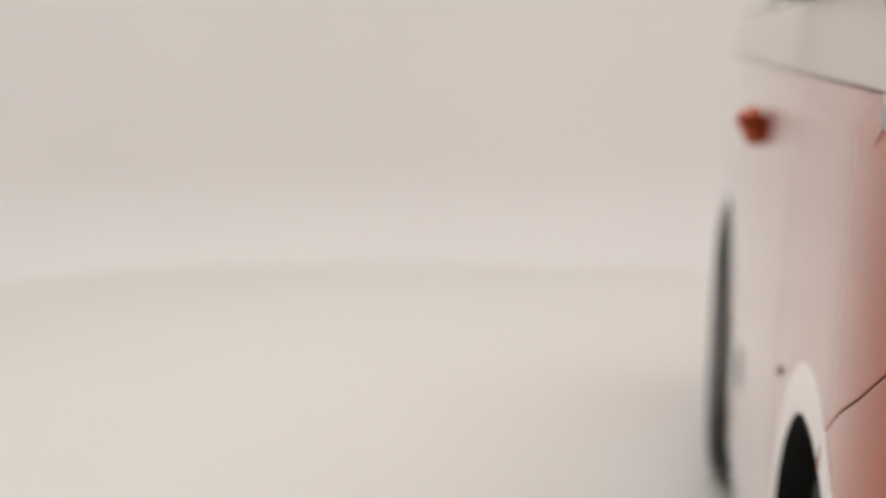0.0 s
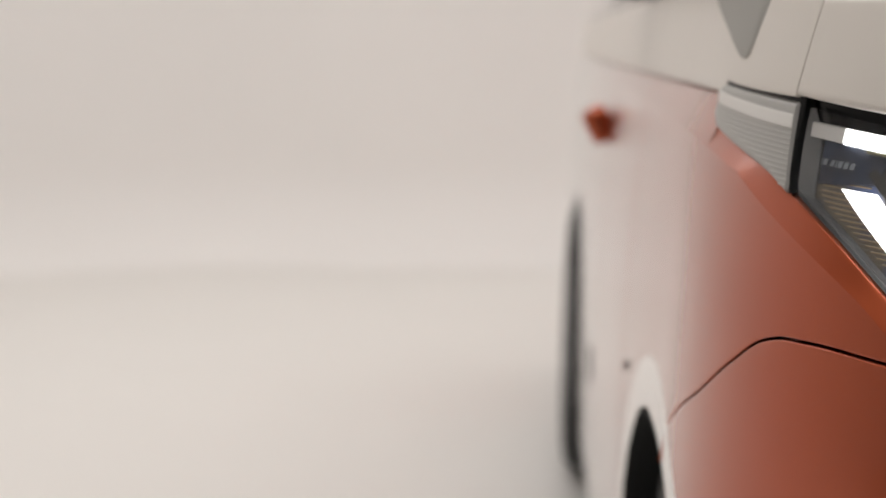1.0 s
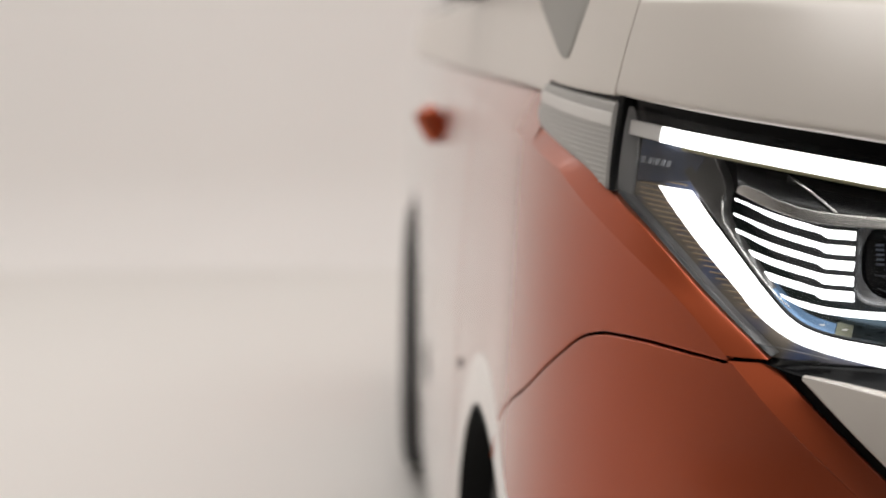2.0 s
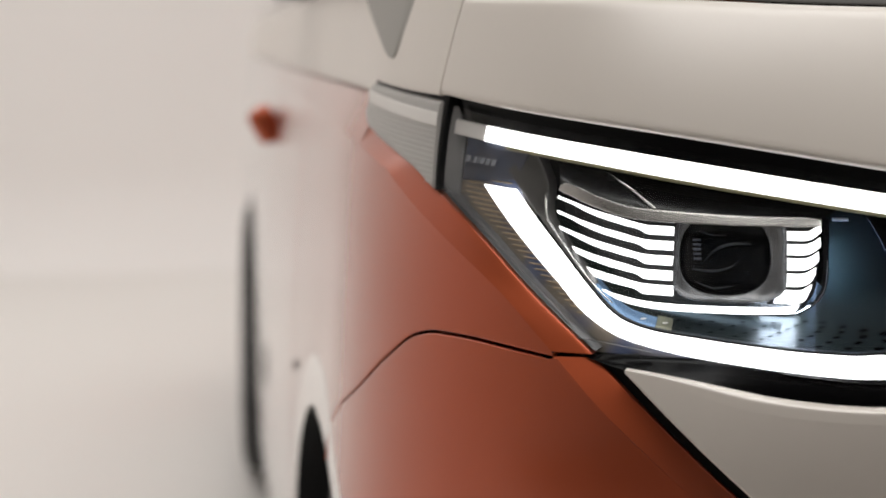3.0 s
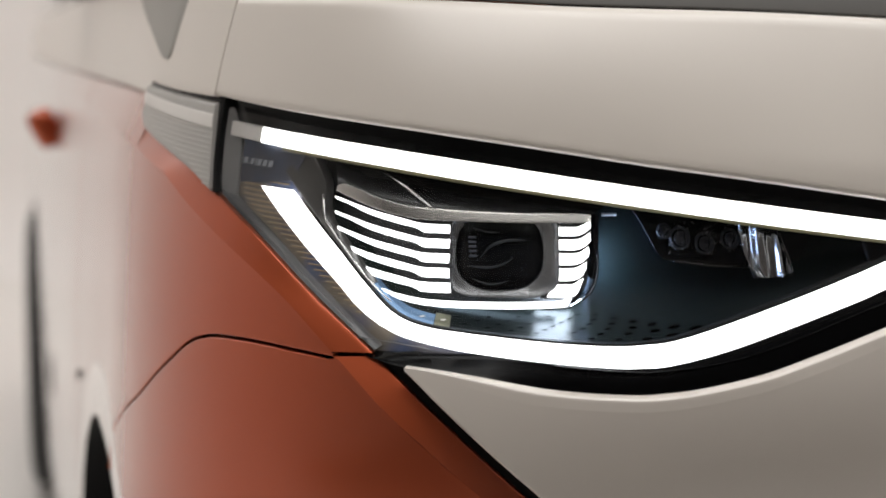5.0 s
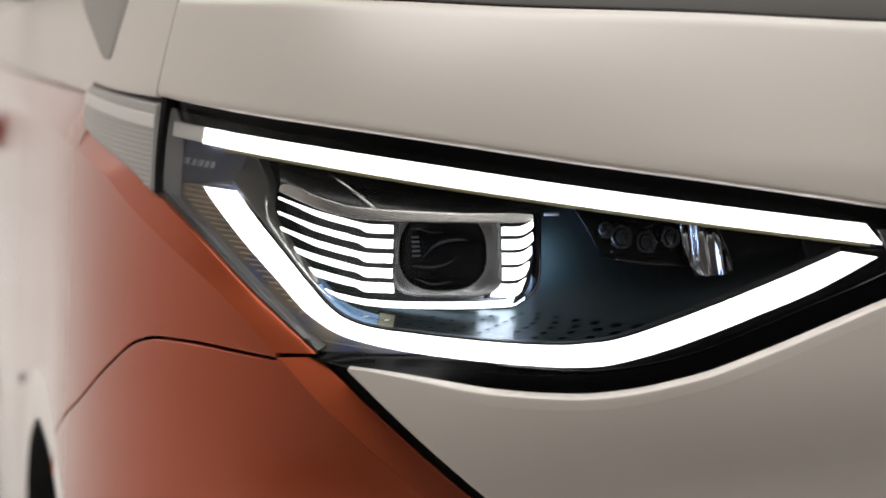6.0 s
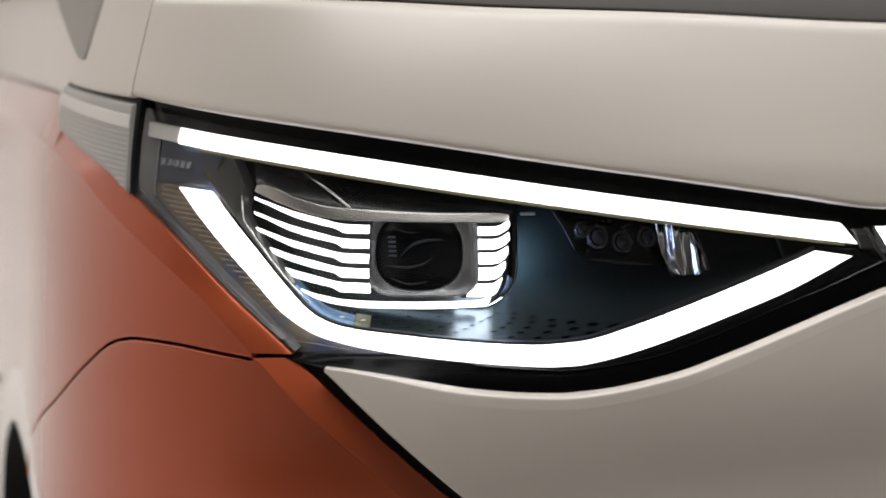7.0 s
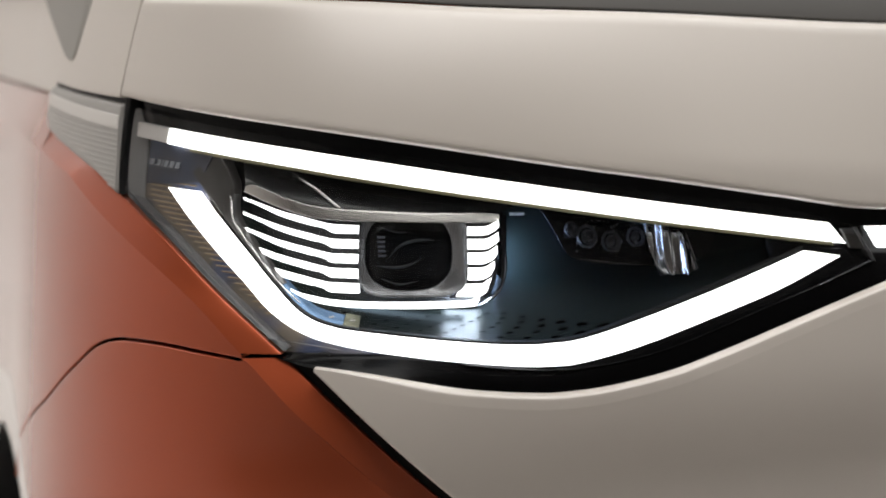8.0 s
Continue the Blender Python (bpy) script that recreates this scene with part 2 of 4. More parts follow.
def line(points):
    """A smooth height curve z(s) through (s, z) points."""
    p = np.array(points, float)
    x, y = p[:, 0], p[:, 1]
    d = np.diff(y) / np.diff(x)
    m = np.empty(len(x))
    m[0], m[-1] = d[0], d[-1]
    for i in range(1, len(x) - 1):
        m[i] = 0 if d[i - 1] * d[i] <= 0 else 2 * d[i - 1] * d[i] / (d[i - 1] + d[i])

    def z(s):
        s = np.asarray(s, float)
        i = np.clip(np.searchsorted(x, s) - 1, 0, len(x) - 2)
        h = x[i + 1] - x[i]
        u = np.clip((s - x[i]) / h, 0, 1)
        return ((2 * u**3 - 3 * u**2 + 1) * y[i] + (u**3 - 2 * u**2 + u) * h * m[i]
                + (3 * u**2 - 2 * u**3) * y[i + 1] + (u**3 - u**2) * h * m[i + 1])
    return z


def path(points, n):
    """n points evenly along a smooth curve through (s, z) points."""
    p = np.array(points, float)
    if len(p) == 2:
        u = np.linspace(0, 1, n)[:, None]
        return p[0] * (1 - u) + p[1] * u
    q = np.concatenate([[2 * p[0] - p[1]], p, [2 * p[-1] - p[-2]]])
    out = []
    for i in range(1, len(q) - 2):
        t = np.linspace(0, 1, 24, endpoint=False)[:, None]
        a, b, c, d = q[i - 1:i + 3]
        out.append(0.5 * (2 * b + (c - a) * t + (2 * a - 5 * b + 4 * c - d) * t**2 + (3 * b - a - 3 * c + d) * t**3))
    out = np.concatenate(out + [p[-1:]])
    l = np.concatenate([[0], np.cumsum(np.hypot(*np.diff(out, axis=0).T))])
    u = np.linspace(0, l[-1], n)
    return np.stack([np.interp(u, l, out[:, 0]), np.interp(u, l, out[:, 1])], 1)


def sheet(low, high, rows=12, o=0.0, r=0.004, d=0.012, ends=True, o_low=None, o_high=None, roll_low=True, roll_high=True, roll_mask=None):
    """A panel of the skin between two (s, z) curves, its edges rolled in with radius r and turned back by d.
    o_low and o_high: how far out it stands at either curve, where that is not o."""
    a, b = np.asarray(low, float), np.asarray(high, float)
    if ends:
        near = lambda v: v if np.ndim(v) == 0 else np.concatenate([v[:1], 0.9 * v[:1] + 0.1 * v[1:2], v[1:-1], 0.1 * v[-2:-1] + 0.9 * v[-1:], v[-1:]])
        a, b = near(a), near(b)
        o_low, o_high, roll_mask = [v if v is None else near(v) for v in (o_low, o_high, roll_mask)]
    wide = np.hypot(*(b - a).T)
    rr = np.minimum(r, 0.3 * wide)
    ol, oh = (o if o_low is None else o_low), (o if o_high is None else o_high)
    steps = [(0 * rr, -d), (0 * rr, -r), (0.12 * rr, -0.5 * r), (0.3 * rr, -0.28 * r), (0.6 * rr, -0.08 * r), (rr, 0.0)]
    back = [(wide - w, e) for w, e in reversed(steps)]
    if not roll_low:
        steps = [(0 * rr, 0.0), (rr, 0.0)]
    if not roll_high:
        back = [(wide - rr, 0.0), (wide, 0.0)]
    mid = [(rr + (wide - 2 * rr) * k / rows, 0.0) for k in range(1, rows)]
    mask = np.ones(len(a)) if roll_mask is None else roll_mask
    out = []
    for k, (w, e) in enumerate(steps + mid + back):
        e = e * mask if k >= len(steps) else e
        f = (w / np.maximum(wide, 1e-9))[:, None]
        p = a * (1 - f) + b * f
        out.append(skin(p[:, 0], p[:, 1], ol + (oh - ol) * f[:, 0] + e))
    out = np.stack(out)
    if ends:
        first, last = out[:, :1].copy(), out[:, -1:].copy()
        na = skin(a[0, 0], a[0, 1], -d) - skin(a[0, 0], a[0, 1], 0)
        nb = skin(a[-1, 0], a[-1, 1], -d) - skin(a[-1, 0], a[-1, 1], 0)
        out = np.concatenate([first + na, out, last + nb], 1)
    return grid(out)


def between(lo, hi, s0, s1, n, **kw):
    """A panel between the height curves lo(s) and hi(s)."""
    s = np.linspace(s0, s1, n)
    lo_z = lo(s) if callable(lo) else np.full(n, lo)
    hi_z = hi(s) if callable(hi) else np.full(n, hi)
    return sheet(np.stack([s, lo_z], 1), np.stack([s, np.maximum(hi_z, lo_z)], 1), **kw)


# ---- the studio ----
def studio():
    n = 24
    x0, x1, y0, y1, rc = -5.4, 5.4, -5.0, 7.6, 3.0
    plan = [(x0, y0, -1, 0)] + [(x0 + rc - rc * math.cos(a), y1 - rc + rc * math.sin(a), -math.cos(a), math.sin(a))
                                for a in np.linspace(0, math.pi / 2, n)]
    plan += [(x1 - rc + rc * math.sin(a), y1 - rc + rc * math.cos(a), math.sin(a), math.cos(a))
             for a in np.linspace(0, math.pi / 2, n)] + [(x1, 1.0, 1, 0)]
    cove = 0.50
    profile = [(cove - cove * math.sin(a), cove - cove * math.cos(a)) for a in np.linspace(0, math.pi / 2, 10)] + [(0, 2.5), (0, 5.0)]
    rows = np.array([[(x - nx * i, y - ny * i, z + 0.001) for x, y, nx, ny in plan] for i, z in profile])
    tagged(new("wall_cyclorama", mesh_of("wall_cyclorama", *grid(rows), WALL)),
           label="white seamless studio wall with a coved foot", category="wall", kind="structure")
    tagged(new("floor", mesh_of("floor", *box(0, 4.00, -0.05, 11.4, 7.8, 0.1), FLOOR, False)),
           label="smooth white painted studio floor", category="floor", kind="structure")
    # unseen dark floor ahead of the van, added to lower the bounce on it
    tagged(new("floor_outer", mesh_of("floor_outer", *box(0, -2.50, -0.05, 11.4, 5.2, 0.1), GREY_FLOOR, False)),
           label="unseen dark grey floor added to cut bounced light", category="floor", kind="structure")
    tagged(new("ceiling", mesh_of("ceiling", *box(0, 1.3, 5.06, 11.4, 13.2, 0.1), DARK_ROOM, False)),
           label="dark grey studio ceiling", category="ceiling", kind="structure")
    # unseen dark wall added where the white one stops, to dim the nose
    tagged(new("wall_east", mesh_of("wall_east", *box(5.46, -2.0, 2.5, 0.1, 6.0, 5.0), DARK_ROOM, False)),
           label="unseen grey side wall added to cut light from the right", category="wall", kind="structure")
    tagged(new("wall_south", mesh_of("wall_south", *box(0, -5.06, 2.5, 11.4, 0.1, 5.0), SOUTH_PAINT, False)),
           label="plain grey studio wall", category="wall", kind="structure")


studio()

# ---- the van ----
van = thing("van", "orange and white two-tone electric van on a white studio floor", "van", (0, 1.475, 0))
van_parts = []


def van_part(name, geometry, mat, label="", parent=None, smooth=True, mirrored=True):
    """A part of the van, in world metres. mirrored: the other side of the van has it too."""
    verts, faces = geometry
    base = Vector((0, 1.475, 0))
    ob = part(name, mesh_of(name, [Vector(v) - base for v in verts], faces, mat, smooth), parent or van, label)
    if mirrored:
        van_parts.append(ob)
    return ob


BELT = 1.132
SEAM_DOOR, SEAM_SLIDE, SEAM_REAR = -0.335, -1.05, -1.72
ARCH_F, ARCH_R, ARCH_Z, ARCH_RADIUS = 0.125, -2.17, 0.365, 0.405
BAND_RADIUS = ARCH_RADIUS + 0.058
SILL = 0.21

crease_side = line([(-3.4, 1.108), (-1.43, 1.107), (-0.84, 1.103), (-0.33, 1.097), (0.067, 1.091), (0.287, 1.081), (0.396, 1.068)])
crease_front = line([(0.396, 1.068), (0.43, 1.057), (0.523, 1.022), (0.59, 0.988), (0.637, 0.951), (0.684, 0.907), (0.745, 0.851),
                     (1.0, 0.61)])
edge_front = line([(0.292, 1.100), (0.439, 1.074), (0.496, 1.054), (0.557, 1.025), (0.614, 0.988), (0.667, 0.949), (0.704, 0.915),
                   (0.745, 0.877), (0.785, 0.838), (1.02, 0.615)])
seam = line([(0.18, 0.66), (0.255, 0.788), (0.33, 0.838), (0.402, 0.876), (0.462, 0.917), (0.503, 0.943), (0.53, 0.9495),
             (0.567, 0.951), (0.618, 0.948), (0.641, 0.946), (0.668, 0.9455)])
hood_low = line([(0.475, 1.135), (0.594, 1.123), (0.695, 1.112), (0.785, 1.100), (0.872, 1.087), (0.963, 1.074), (1.06, 1.059),
                 (1.146, 1.0465), (1.3, 1.041), (1.53, 1.040)])
hood_high = line([(0.475, 1.216), (0.708, 1.211), (0.835, 1.206), (0.981, 1.203), (1.174, 1.196), (1.53, 1.190)])
bumper_top = line([(0.691, 0.942), (0.745, 0.937), (0.802, 0.930), (0.842, 0.9265), (0.865, 0.9255), (0.886, 0.9265), (0.949, 0.936),
                   (0.998, 0.949), (1.047, 0.9635), (1.1, 0.9790), (1.137, 0.9890), (1.165, 0.9960), (1.21, 1.004), (1.3, 1.012), (1.53, 1.014)])
bumper_left = line([(0.691, 0.9415), (0.724, 0.910), (0.755, 0.880), (0.785, 0.851), (1.03, 0.615), (1.04, 0.60)])


def crease(s):
    return np.where(s < 0.396, crease_side(s), crease_front(s))


def belt_in(s):
    """How far the belt lies inside the flank: the shoulder turns in towards the front."""
    return -0.006 - 0.012 * np.clip((np.asarray(s, float) + 0.90) / 1.19, 0, 1) ** 1.4


def upper_in(s):
    """How far the white upper side lies inside the flank."""
    return (belt_in(s) + 0.002) * (1 - ease(s, 0.05, 0.46))


def arch_low(s, centre, base):
    s = np.asarray(s, float)
    inside = np.abs(s - centre) < BAND_RADIUS
    return np.where(inside, ARCH_Z + np.sqrt(np.maximum(BAND_RADIUS**2 - (s - centre) ** 2, 0)), base)


def fender_low(s):
    return np.where(s < 0.19, np.maximum(arch_low(s, ARCH_F, SILL), SILL), np.maximum(seam(s), arch_low(s, ARCH_F, 0.0)))


def body_sides():
    gap = 0.0025
    van_part("front_fender", between(fender_low, crease, SEAM_DOOR + gap, 0.640, 150, rows=26, r=0.002, roll_high=False), ORANGE)
    # the shoulder over the flank, then the bevelled band beside the lamp
    s = np.linspace(SEAM_DOOR + gap, 0.2895, 60)
    van_part("fender_shoulder", sheet(np.stack([s, crease(s)], 1), np.stack([s, np.full(60, BELT - gap)], 1),
                                      rows=8, o_high=belt_in(s), r=0.0015, roll_low=False, ends=False), ORANGE)
    q = np.linspace(0, 1, 60)
    a_s, b_s = 0.2893 + (0.6385 - 0.2893) * q, 0.290 + (0.667 - 0.290) * q
    a, b = np.stack([a_s, crease(a_s)], 1), np.stack([b_s, edge_front(np.maximum(b_s, 0.292)) + 0.0004 + 0.0105 * (1 - ease(b_s, 0.280, 0.302))], 1)
    turn = ease(a[:, 0], 0.32, 0.56)
    dip = -0.0112 * (1 - turn) - (0.0022 + 0.20 * np.hypot(*(b - a).T)) * turn
    van_part("fender_bevel", sheet(a, b, rows=6, o_high=dip, r=0.0007, roll_low=False, ends=False), ORANGE, "bright bevelled orange edge beside the lamp")
    # the lower corner in front of the wheel
    van_part("bumper_corner", between(lambda s: np.minimum(arch_low(s, ARCH_F, SILL), np.where(s < 0.642, seam(s) - 0.0022, 2.0)),
                                      lambda s: np.where(s < 0.642, seam(s) - 0.0022, crease_front(s)), 0.232, 0.99, 130, rows=26,
                                      r=0.002, roll_mask=1 - ease(np.linspace(0.232, 0.99, 130), 0.618, 0.638)), ORANGE)
    a = path([(0.6400, 0.9464), (0.684, 0.907), (0.745, 0.851), (0.99, 0.62)], 40)
    b = path([(0.6690, 0.9466), (0.704, 0.915), (0.745, 0.877), (1.01, 0.625)], 40)
    van_part("bumper_bevel", sheet(a, b, rows=6, o_low=0.0001, o_high=-0.0105, r=0.0008, roll_low=False, ends=False), ORANGE, "bright bevelled orange edge")
    van_part("marker_recess", sheet(path([(0.262, 1.080), (0.318, 1.074)], 10), path([(0.262, 1.128), (0.318, 1.128)], 10), rows=4, o=-0.0240, r=0.001), ORANGE, "painted recess behind the marker")
    # doors and quarter panel, below the belt
    for name, s0, s1, low in (("front_door", SEAM_SLIDE, SEAM_DOOR, lambda s: np.maximum(arch_low(s, ARCH_F, SILL), SILL)),
                              ("sliding_door", SEAM_REAR, SEAM_SLIDE, lambda s: np.full(len(s), SILL)),
                              ("rear_quarter", -3.33, SEAM_REAR, lambda s: np.maximum(arch_low(s, ARCH_R, SILL), SILL))):
        n = 90
        s = np.linspace(s0 + gap, s1 - gap, n)
        van_part(name, sheet(np.stack([s, low(s)], 1), np.stack([s, crease(s)], 1), rows=22, r=0.003, roll_high=False), ORANGE)
        van_part(name + "_shoulder", sheet(np.stack([s, crease(s)], 1), np.stack([s, np.full(n, BELT - gap)], 1), rows=6,
                                           o_high=belt_in(s), r=0.0015, roll_low=False), ORANGE)
    # white upper side
    for name, s0, s1 in (("upper_fender", SEAM_DOOR, 0.4740), ("upper_door", SEAM_SLIDE, SEAM_DOOR),
                         ("upper_sliding_door", SEAM_REAR, SEAM_SLIDE), ("upper_quarter", -3.33, SEAM_REAR)):
        low = (lambda s: np.where(s < 0.289, BELT, 1.1425 - (np.maximum(s, 0.289) - 0.289) * 0.045)) if name == "upper_fender" else BELT
        q = np.linspace(s0 + 0.002, s1 - 0.0015, 80)
        step = upper_in(q)
        van_part(name, between(low, 1.245, s0 + 0.002, s1 - 0.0015, 80, rows=10, o=0.0, o_low=step, o_high=step, r=0.003), WHITE)
    # windows, over the belt
    for name, s0, s1 in (("door_window", SEAM_SLIDE + 0.03, -0.40), ("sliding_window", SEAM_REAR + 0.03, SEAM_SLIDE - 0.03),
                         ("rear_side_window", -3.0, SEAM_REAR - 0.03)):
        van_part(name, between(1.252, 1.74, s0, s1, 40, rows=10, o=-0.014, r=0.004), WINDOW)
    van_part("window_frame", between(1.246, 1.78, -3.33, 0.30, 90, rows=12, o=-0.022, r=0.003), GLOSS_BLACK)
    # sill
    sill_out = -0.012
    van_part("sill", between(0.14, 0.215, -1.74, -0.30, 60, rows=6, o=0.0, o_low=sill_out, o_high=sill_out, r=0.012, d=0.05), MATT_BLACK)


def wheel_arch(centre):
    """The liner of one wheel opening and the lip round it."""
    a = np.linspace(math.radians(-8), math.radians(188), 60)
    ring = lambda r: np.stack([centre + r * np.cos(a), ARCH_Z + r * np.sin(a)], 1)
    p = ring(ARCH_RADIUS - 0.006)
    turn = np.maximum(np.cos(a), 0) * (1.0 if centre > 0 else 0.0)
    rows = np.stack([skin(p[:, 0], p[:, 1], 0.001 - 0.014 * turn), skin(p[:, 0], p[:, 1], -0.006) + np.array((0.42, 0, 0))])
    back = skin(p[:, 0], p[:, 1], -0.006) + np.array((0.42, 0, 0))
    fan = (list(back) + [back.mean(0)], [(i, i + 1, len(back)) for i in range(len(back) - 1)])
    van_part("arch_liner", join([grid(rows), fan]), MATT_BLACK, "black plastic wheel-arch liner")
    p, q = ring(ARCH_RADIUS), ring(BAND_RADIUS + 0.002)
    van_part("arch_band", sheet(p, q, rows=8, o_low=0.0012 - 0.012 * turn, o_high=0.0008 + 0.0 * turn, r=0.0025, d=0.004), ORANGE, "wide flat band round the wheel opening")


def front_panels():
    van_part("hood", between(hood_low, hood_high, 0.4742, S_END, 160, rows=26, r=0.006), WHITE, "white hood")
    van_part("cowl", between(lambda s: hood_high(s) + 0.0015, lambda s: hood_high(s) + 0.050, 0.4775, S_END, 80, rows=4, o=-0.009, r=0.002),
             COWL, "matt grey cowl under the windshield")
    van_part("windshield", between(lambda s: hood_high(s) + 0.052, 1.78, 0.47, S_END, 80, rows=16, o=-0.010, r=0.003), SHIELD)
    rim = lambda s: bumper_top(s) - 0.0032 * ease(s, 0.70, 0.80)
    lip = lambda s: rim(s) - 0.0115 * ease(s, 0.69, 0.78)
    bumper = van_part("front_bumper", between(lambda s: np.minimum(bumper_left(s), lip(s)), lip, 0.6935, S_END, 210, rows=24, r=0.003, d=0.02, roll_high=False),
                      WHITE, "white front bumper")
    q = np.linspace(0.6935, S_END, 150)
    # a flat facet above the crease, then a tight roll that turns in under the lamp
    full = ease(q, 0.69, 0.84)
    turn = [(f, -0.0006 * f / 0.62) for f in np.linspace(0, 0.62, 5)]
    turn += [(0.62 + 0.38 * math.sin(a), -0.0006 - 0.0115 * (1 - math.cos(a)) - 0.0006 * math.sin(a)) for a in np.linspace(0.12, math.pi / 2, 9)]
    rows = [skin(q, lip(q) + (rim(q) - lip(q)) * f, o * full) for f, o in turn] + [skin(q, rim(q) - 0.0005, -0.026)]
    van_part("bumper_lip", grid(np.array(rows)), WHITE, "rounded upper lip", bumper)
    van_part("lower_grille", between(0.22, 0.61, 0.45, S_END, 60, rows=8, o=-0.025, r=0.01), MATT_BLACK)
    # black backing behind every gap of the front corner
    van_part("front_backing", between(0.62, 1.20, 0.30, S_END, 120, rows=20, o=-0.085, r=0.002), MATT_BLACK)
    van_part("gap_backing", sheet(path([(0.655, 0.946), (0.70, 0.905), (0.76, 0.85), (1.02, 0.60)], 40),
                                  path([(0.700, 0.950), (0.73, 0.918), (0.80, 0.85), (1.06, 0.60)], 40), rows=4, o=-0.016, r=0.002), MATT_BLACK,
             "black gap between corner and bumper")


def wheel():
    """One wheel, its axle along x, the outer face towards -x."""
    tyre = [(0.245, -0.105), (0.265, -0.117), (0.315, -0.120), (0.353, -0.113), (0.367, -0.095), (0.371, -0.06), (0.372, 0.0), (0.371, 0.06),
            (0.367, 0.095), (0.353, 0.113), (0.315, 0.12), (0.245, 0.105)]
    rim = [(0.246, -0.108), (0.238, -0.100), (0.232, -0.06), (0.232, 0.10), (0.246, 0.106)]
    disc = [(0.232, -0.075), (0.15, -0.088), (0.07, -0.095), (0.03, -0.100), (0.0, -0.100)]
    return lathe(tyre, 72), lathe(rim, 60), lathe(disc, 60)


def wheels():
    for y, x, lean in ((1.475, -0.870, 0.0), (3.77, -0.931, 1.6)):
        centre = part("wheel", None, van)
        centre.location, centre.rotation_euler = (x, y - 1.475, 0.372), (0, radians(lean), 0)
        for name, geo, mat in zip(("tyre", "rim", "wheel_disc"), wheel(), (RUBBER, ALLOY, ALLOY)):
            part(name, mesh_of(name, *geo, mat), centre)
        other = part("wheel", None, van)
        other.location, other.rotation_euler = (-x, y - 1.475, 0.372), (0, radians(-lean), math.pi)
        for child in list(centre.children):
            part(child.name.split(".")[0], child.data, other)


def cabin_top():
    s = np.linspace(-3.35, S_END, 160)
    ring = skin(s, np.full(160, 1.775), -0.01)
    rows = []
    for k in range(12):
        f = k / 11
        q = ring.copy()
        c = max(math.cos(f * math.pi / 2), 0.001)
        q[:, 0] *= c ** 0.5
        q[:, 1] = 3.05 + (q[:, 1] - 3.05) * c ** 0.33
        q[:, 2] = 1.775 + 0.16 * math.sin(f * math.pi / 2)
        rows.append(q)
    van_part("roof", grid(np.array(rows)), WHITE)
    van_part("rear_panel", between(0.32, 1.775, S_REAR, -3.33, 50, rows=16, r=0.004), ORANGE)
    van_part("underbody", box(-0.45, 2.95, 0.30, 0.9, 3.7, 0.16, 0.02), MATT_BLACK)


def side_fittings():
    # the quarter window by the windshield pillar
    west, east = path([(0.100, 1.243), (0.135, 1.222), (0.247, 1.1916), (0.3308, 1.1665), (0.3480, 1.1640)], 24), path([(0.402, 1.243), (0.389, 1.2147), (0.376, 1.1906), (0.3622, 1.1683), (0.3510, 1.1640)], 24)
    rows = []
    for p, q in zip(west, east):
        spot = p + (q - p) * np.linspace(0, 1, 16)[:, None]
        lift = np.full(16, 0.0014)
        lift[[0, -1]] = -0.002
        rows.append(skin(spot[:, 0], spot[:, 1], upper_in(spot[:, 0]) + lift))
    van_part("quarter_window", grid(np.array(rows)), PANE_GREY, "grey glass quarter window ending in a point")
    # door handle: a bar that stands off the skin on two feet
    base = skin(-1.08, 1.022, 0.0)
    bar = box(base[0] - 0.022, 2.72, base[2] - 0.002, 0.052, 0.15, 0.072, 0.020, pose(0, 0, 0, 0, -28, 0))
    feet = [box(base[0] - 0.006, y, base[2] - 0.006, 0.016, 0.040, 0.040, 0.006) for y in (2.68, 2.715, 2.75)]
    van_part("door_handle", join([bar] + feet), ORANGE, "orange bar-shaped door handle")
    # two small black ovals added as dark marks low on the side
    for name, q, z, w, h in (("parking_sensor", -0.250, 0.741, 0.030, 0.007), ("lower_sensor", -1.25, 0.506, 0.050, 0.050)):
        rows = [[skin(q + w * f * math.cos(a), z + h * f * math.sin(a) + 0.35 * w * f * math.cos(a), e) for a in np.linspace(0, 2 * math.pi, 25)]
                for f, e in ((1.0, -0.002), (0.9, 0.002), (0.6, 0.003), (0.02, 0.0032))]
        van_part(name, grid(np.array(rows)), MATT_BLACK, "small black oval mark")
    # mirror on the door
    m = skin(-0.62, 1.30, 0.0)
    van_part("door_mirror", join([box(m[0] - 0.13, m[1], m[2] + 0.06, 0.20, 0.10, 0.17, 0.035), box(m[0] - 0.02, m[1] + 0.01, m[2] - 0.03, 0.09, 0.06, 0.05, 0.015)]),
             GLOSS_BLACK, "black door mirror")


body_sides()
wheel_arch(ARCH_F)
wheel_arch(ARCH_R)
front_panels()
wheels()
cabin_top()
side_fittings()

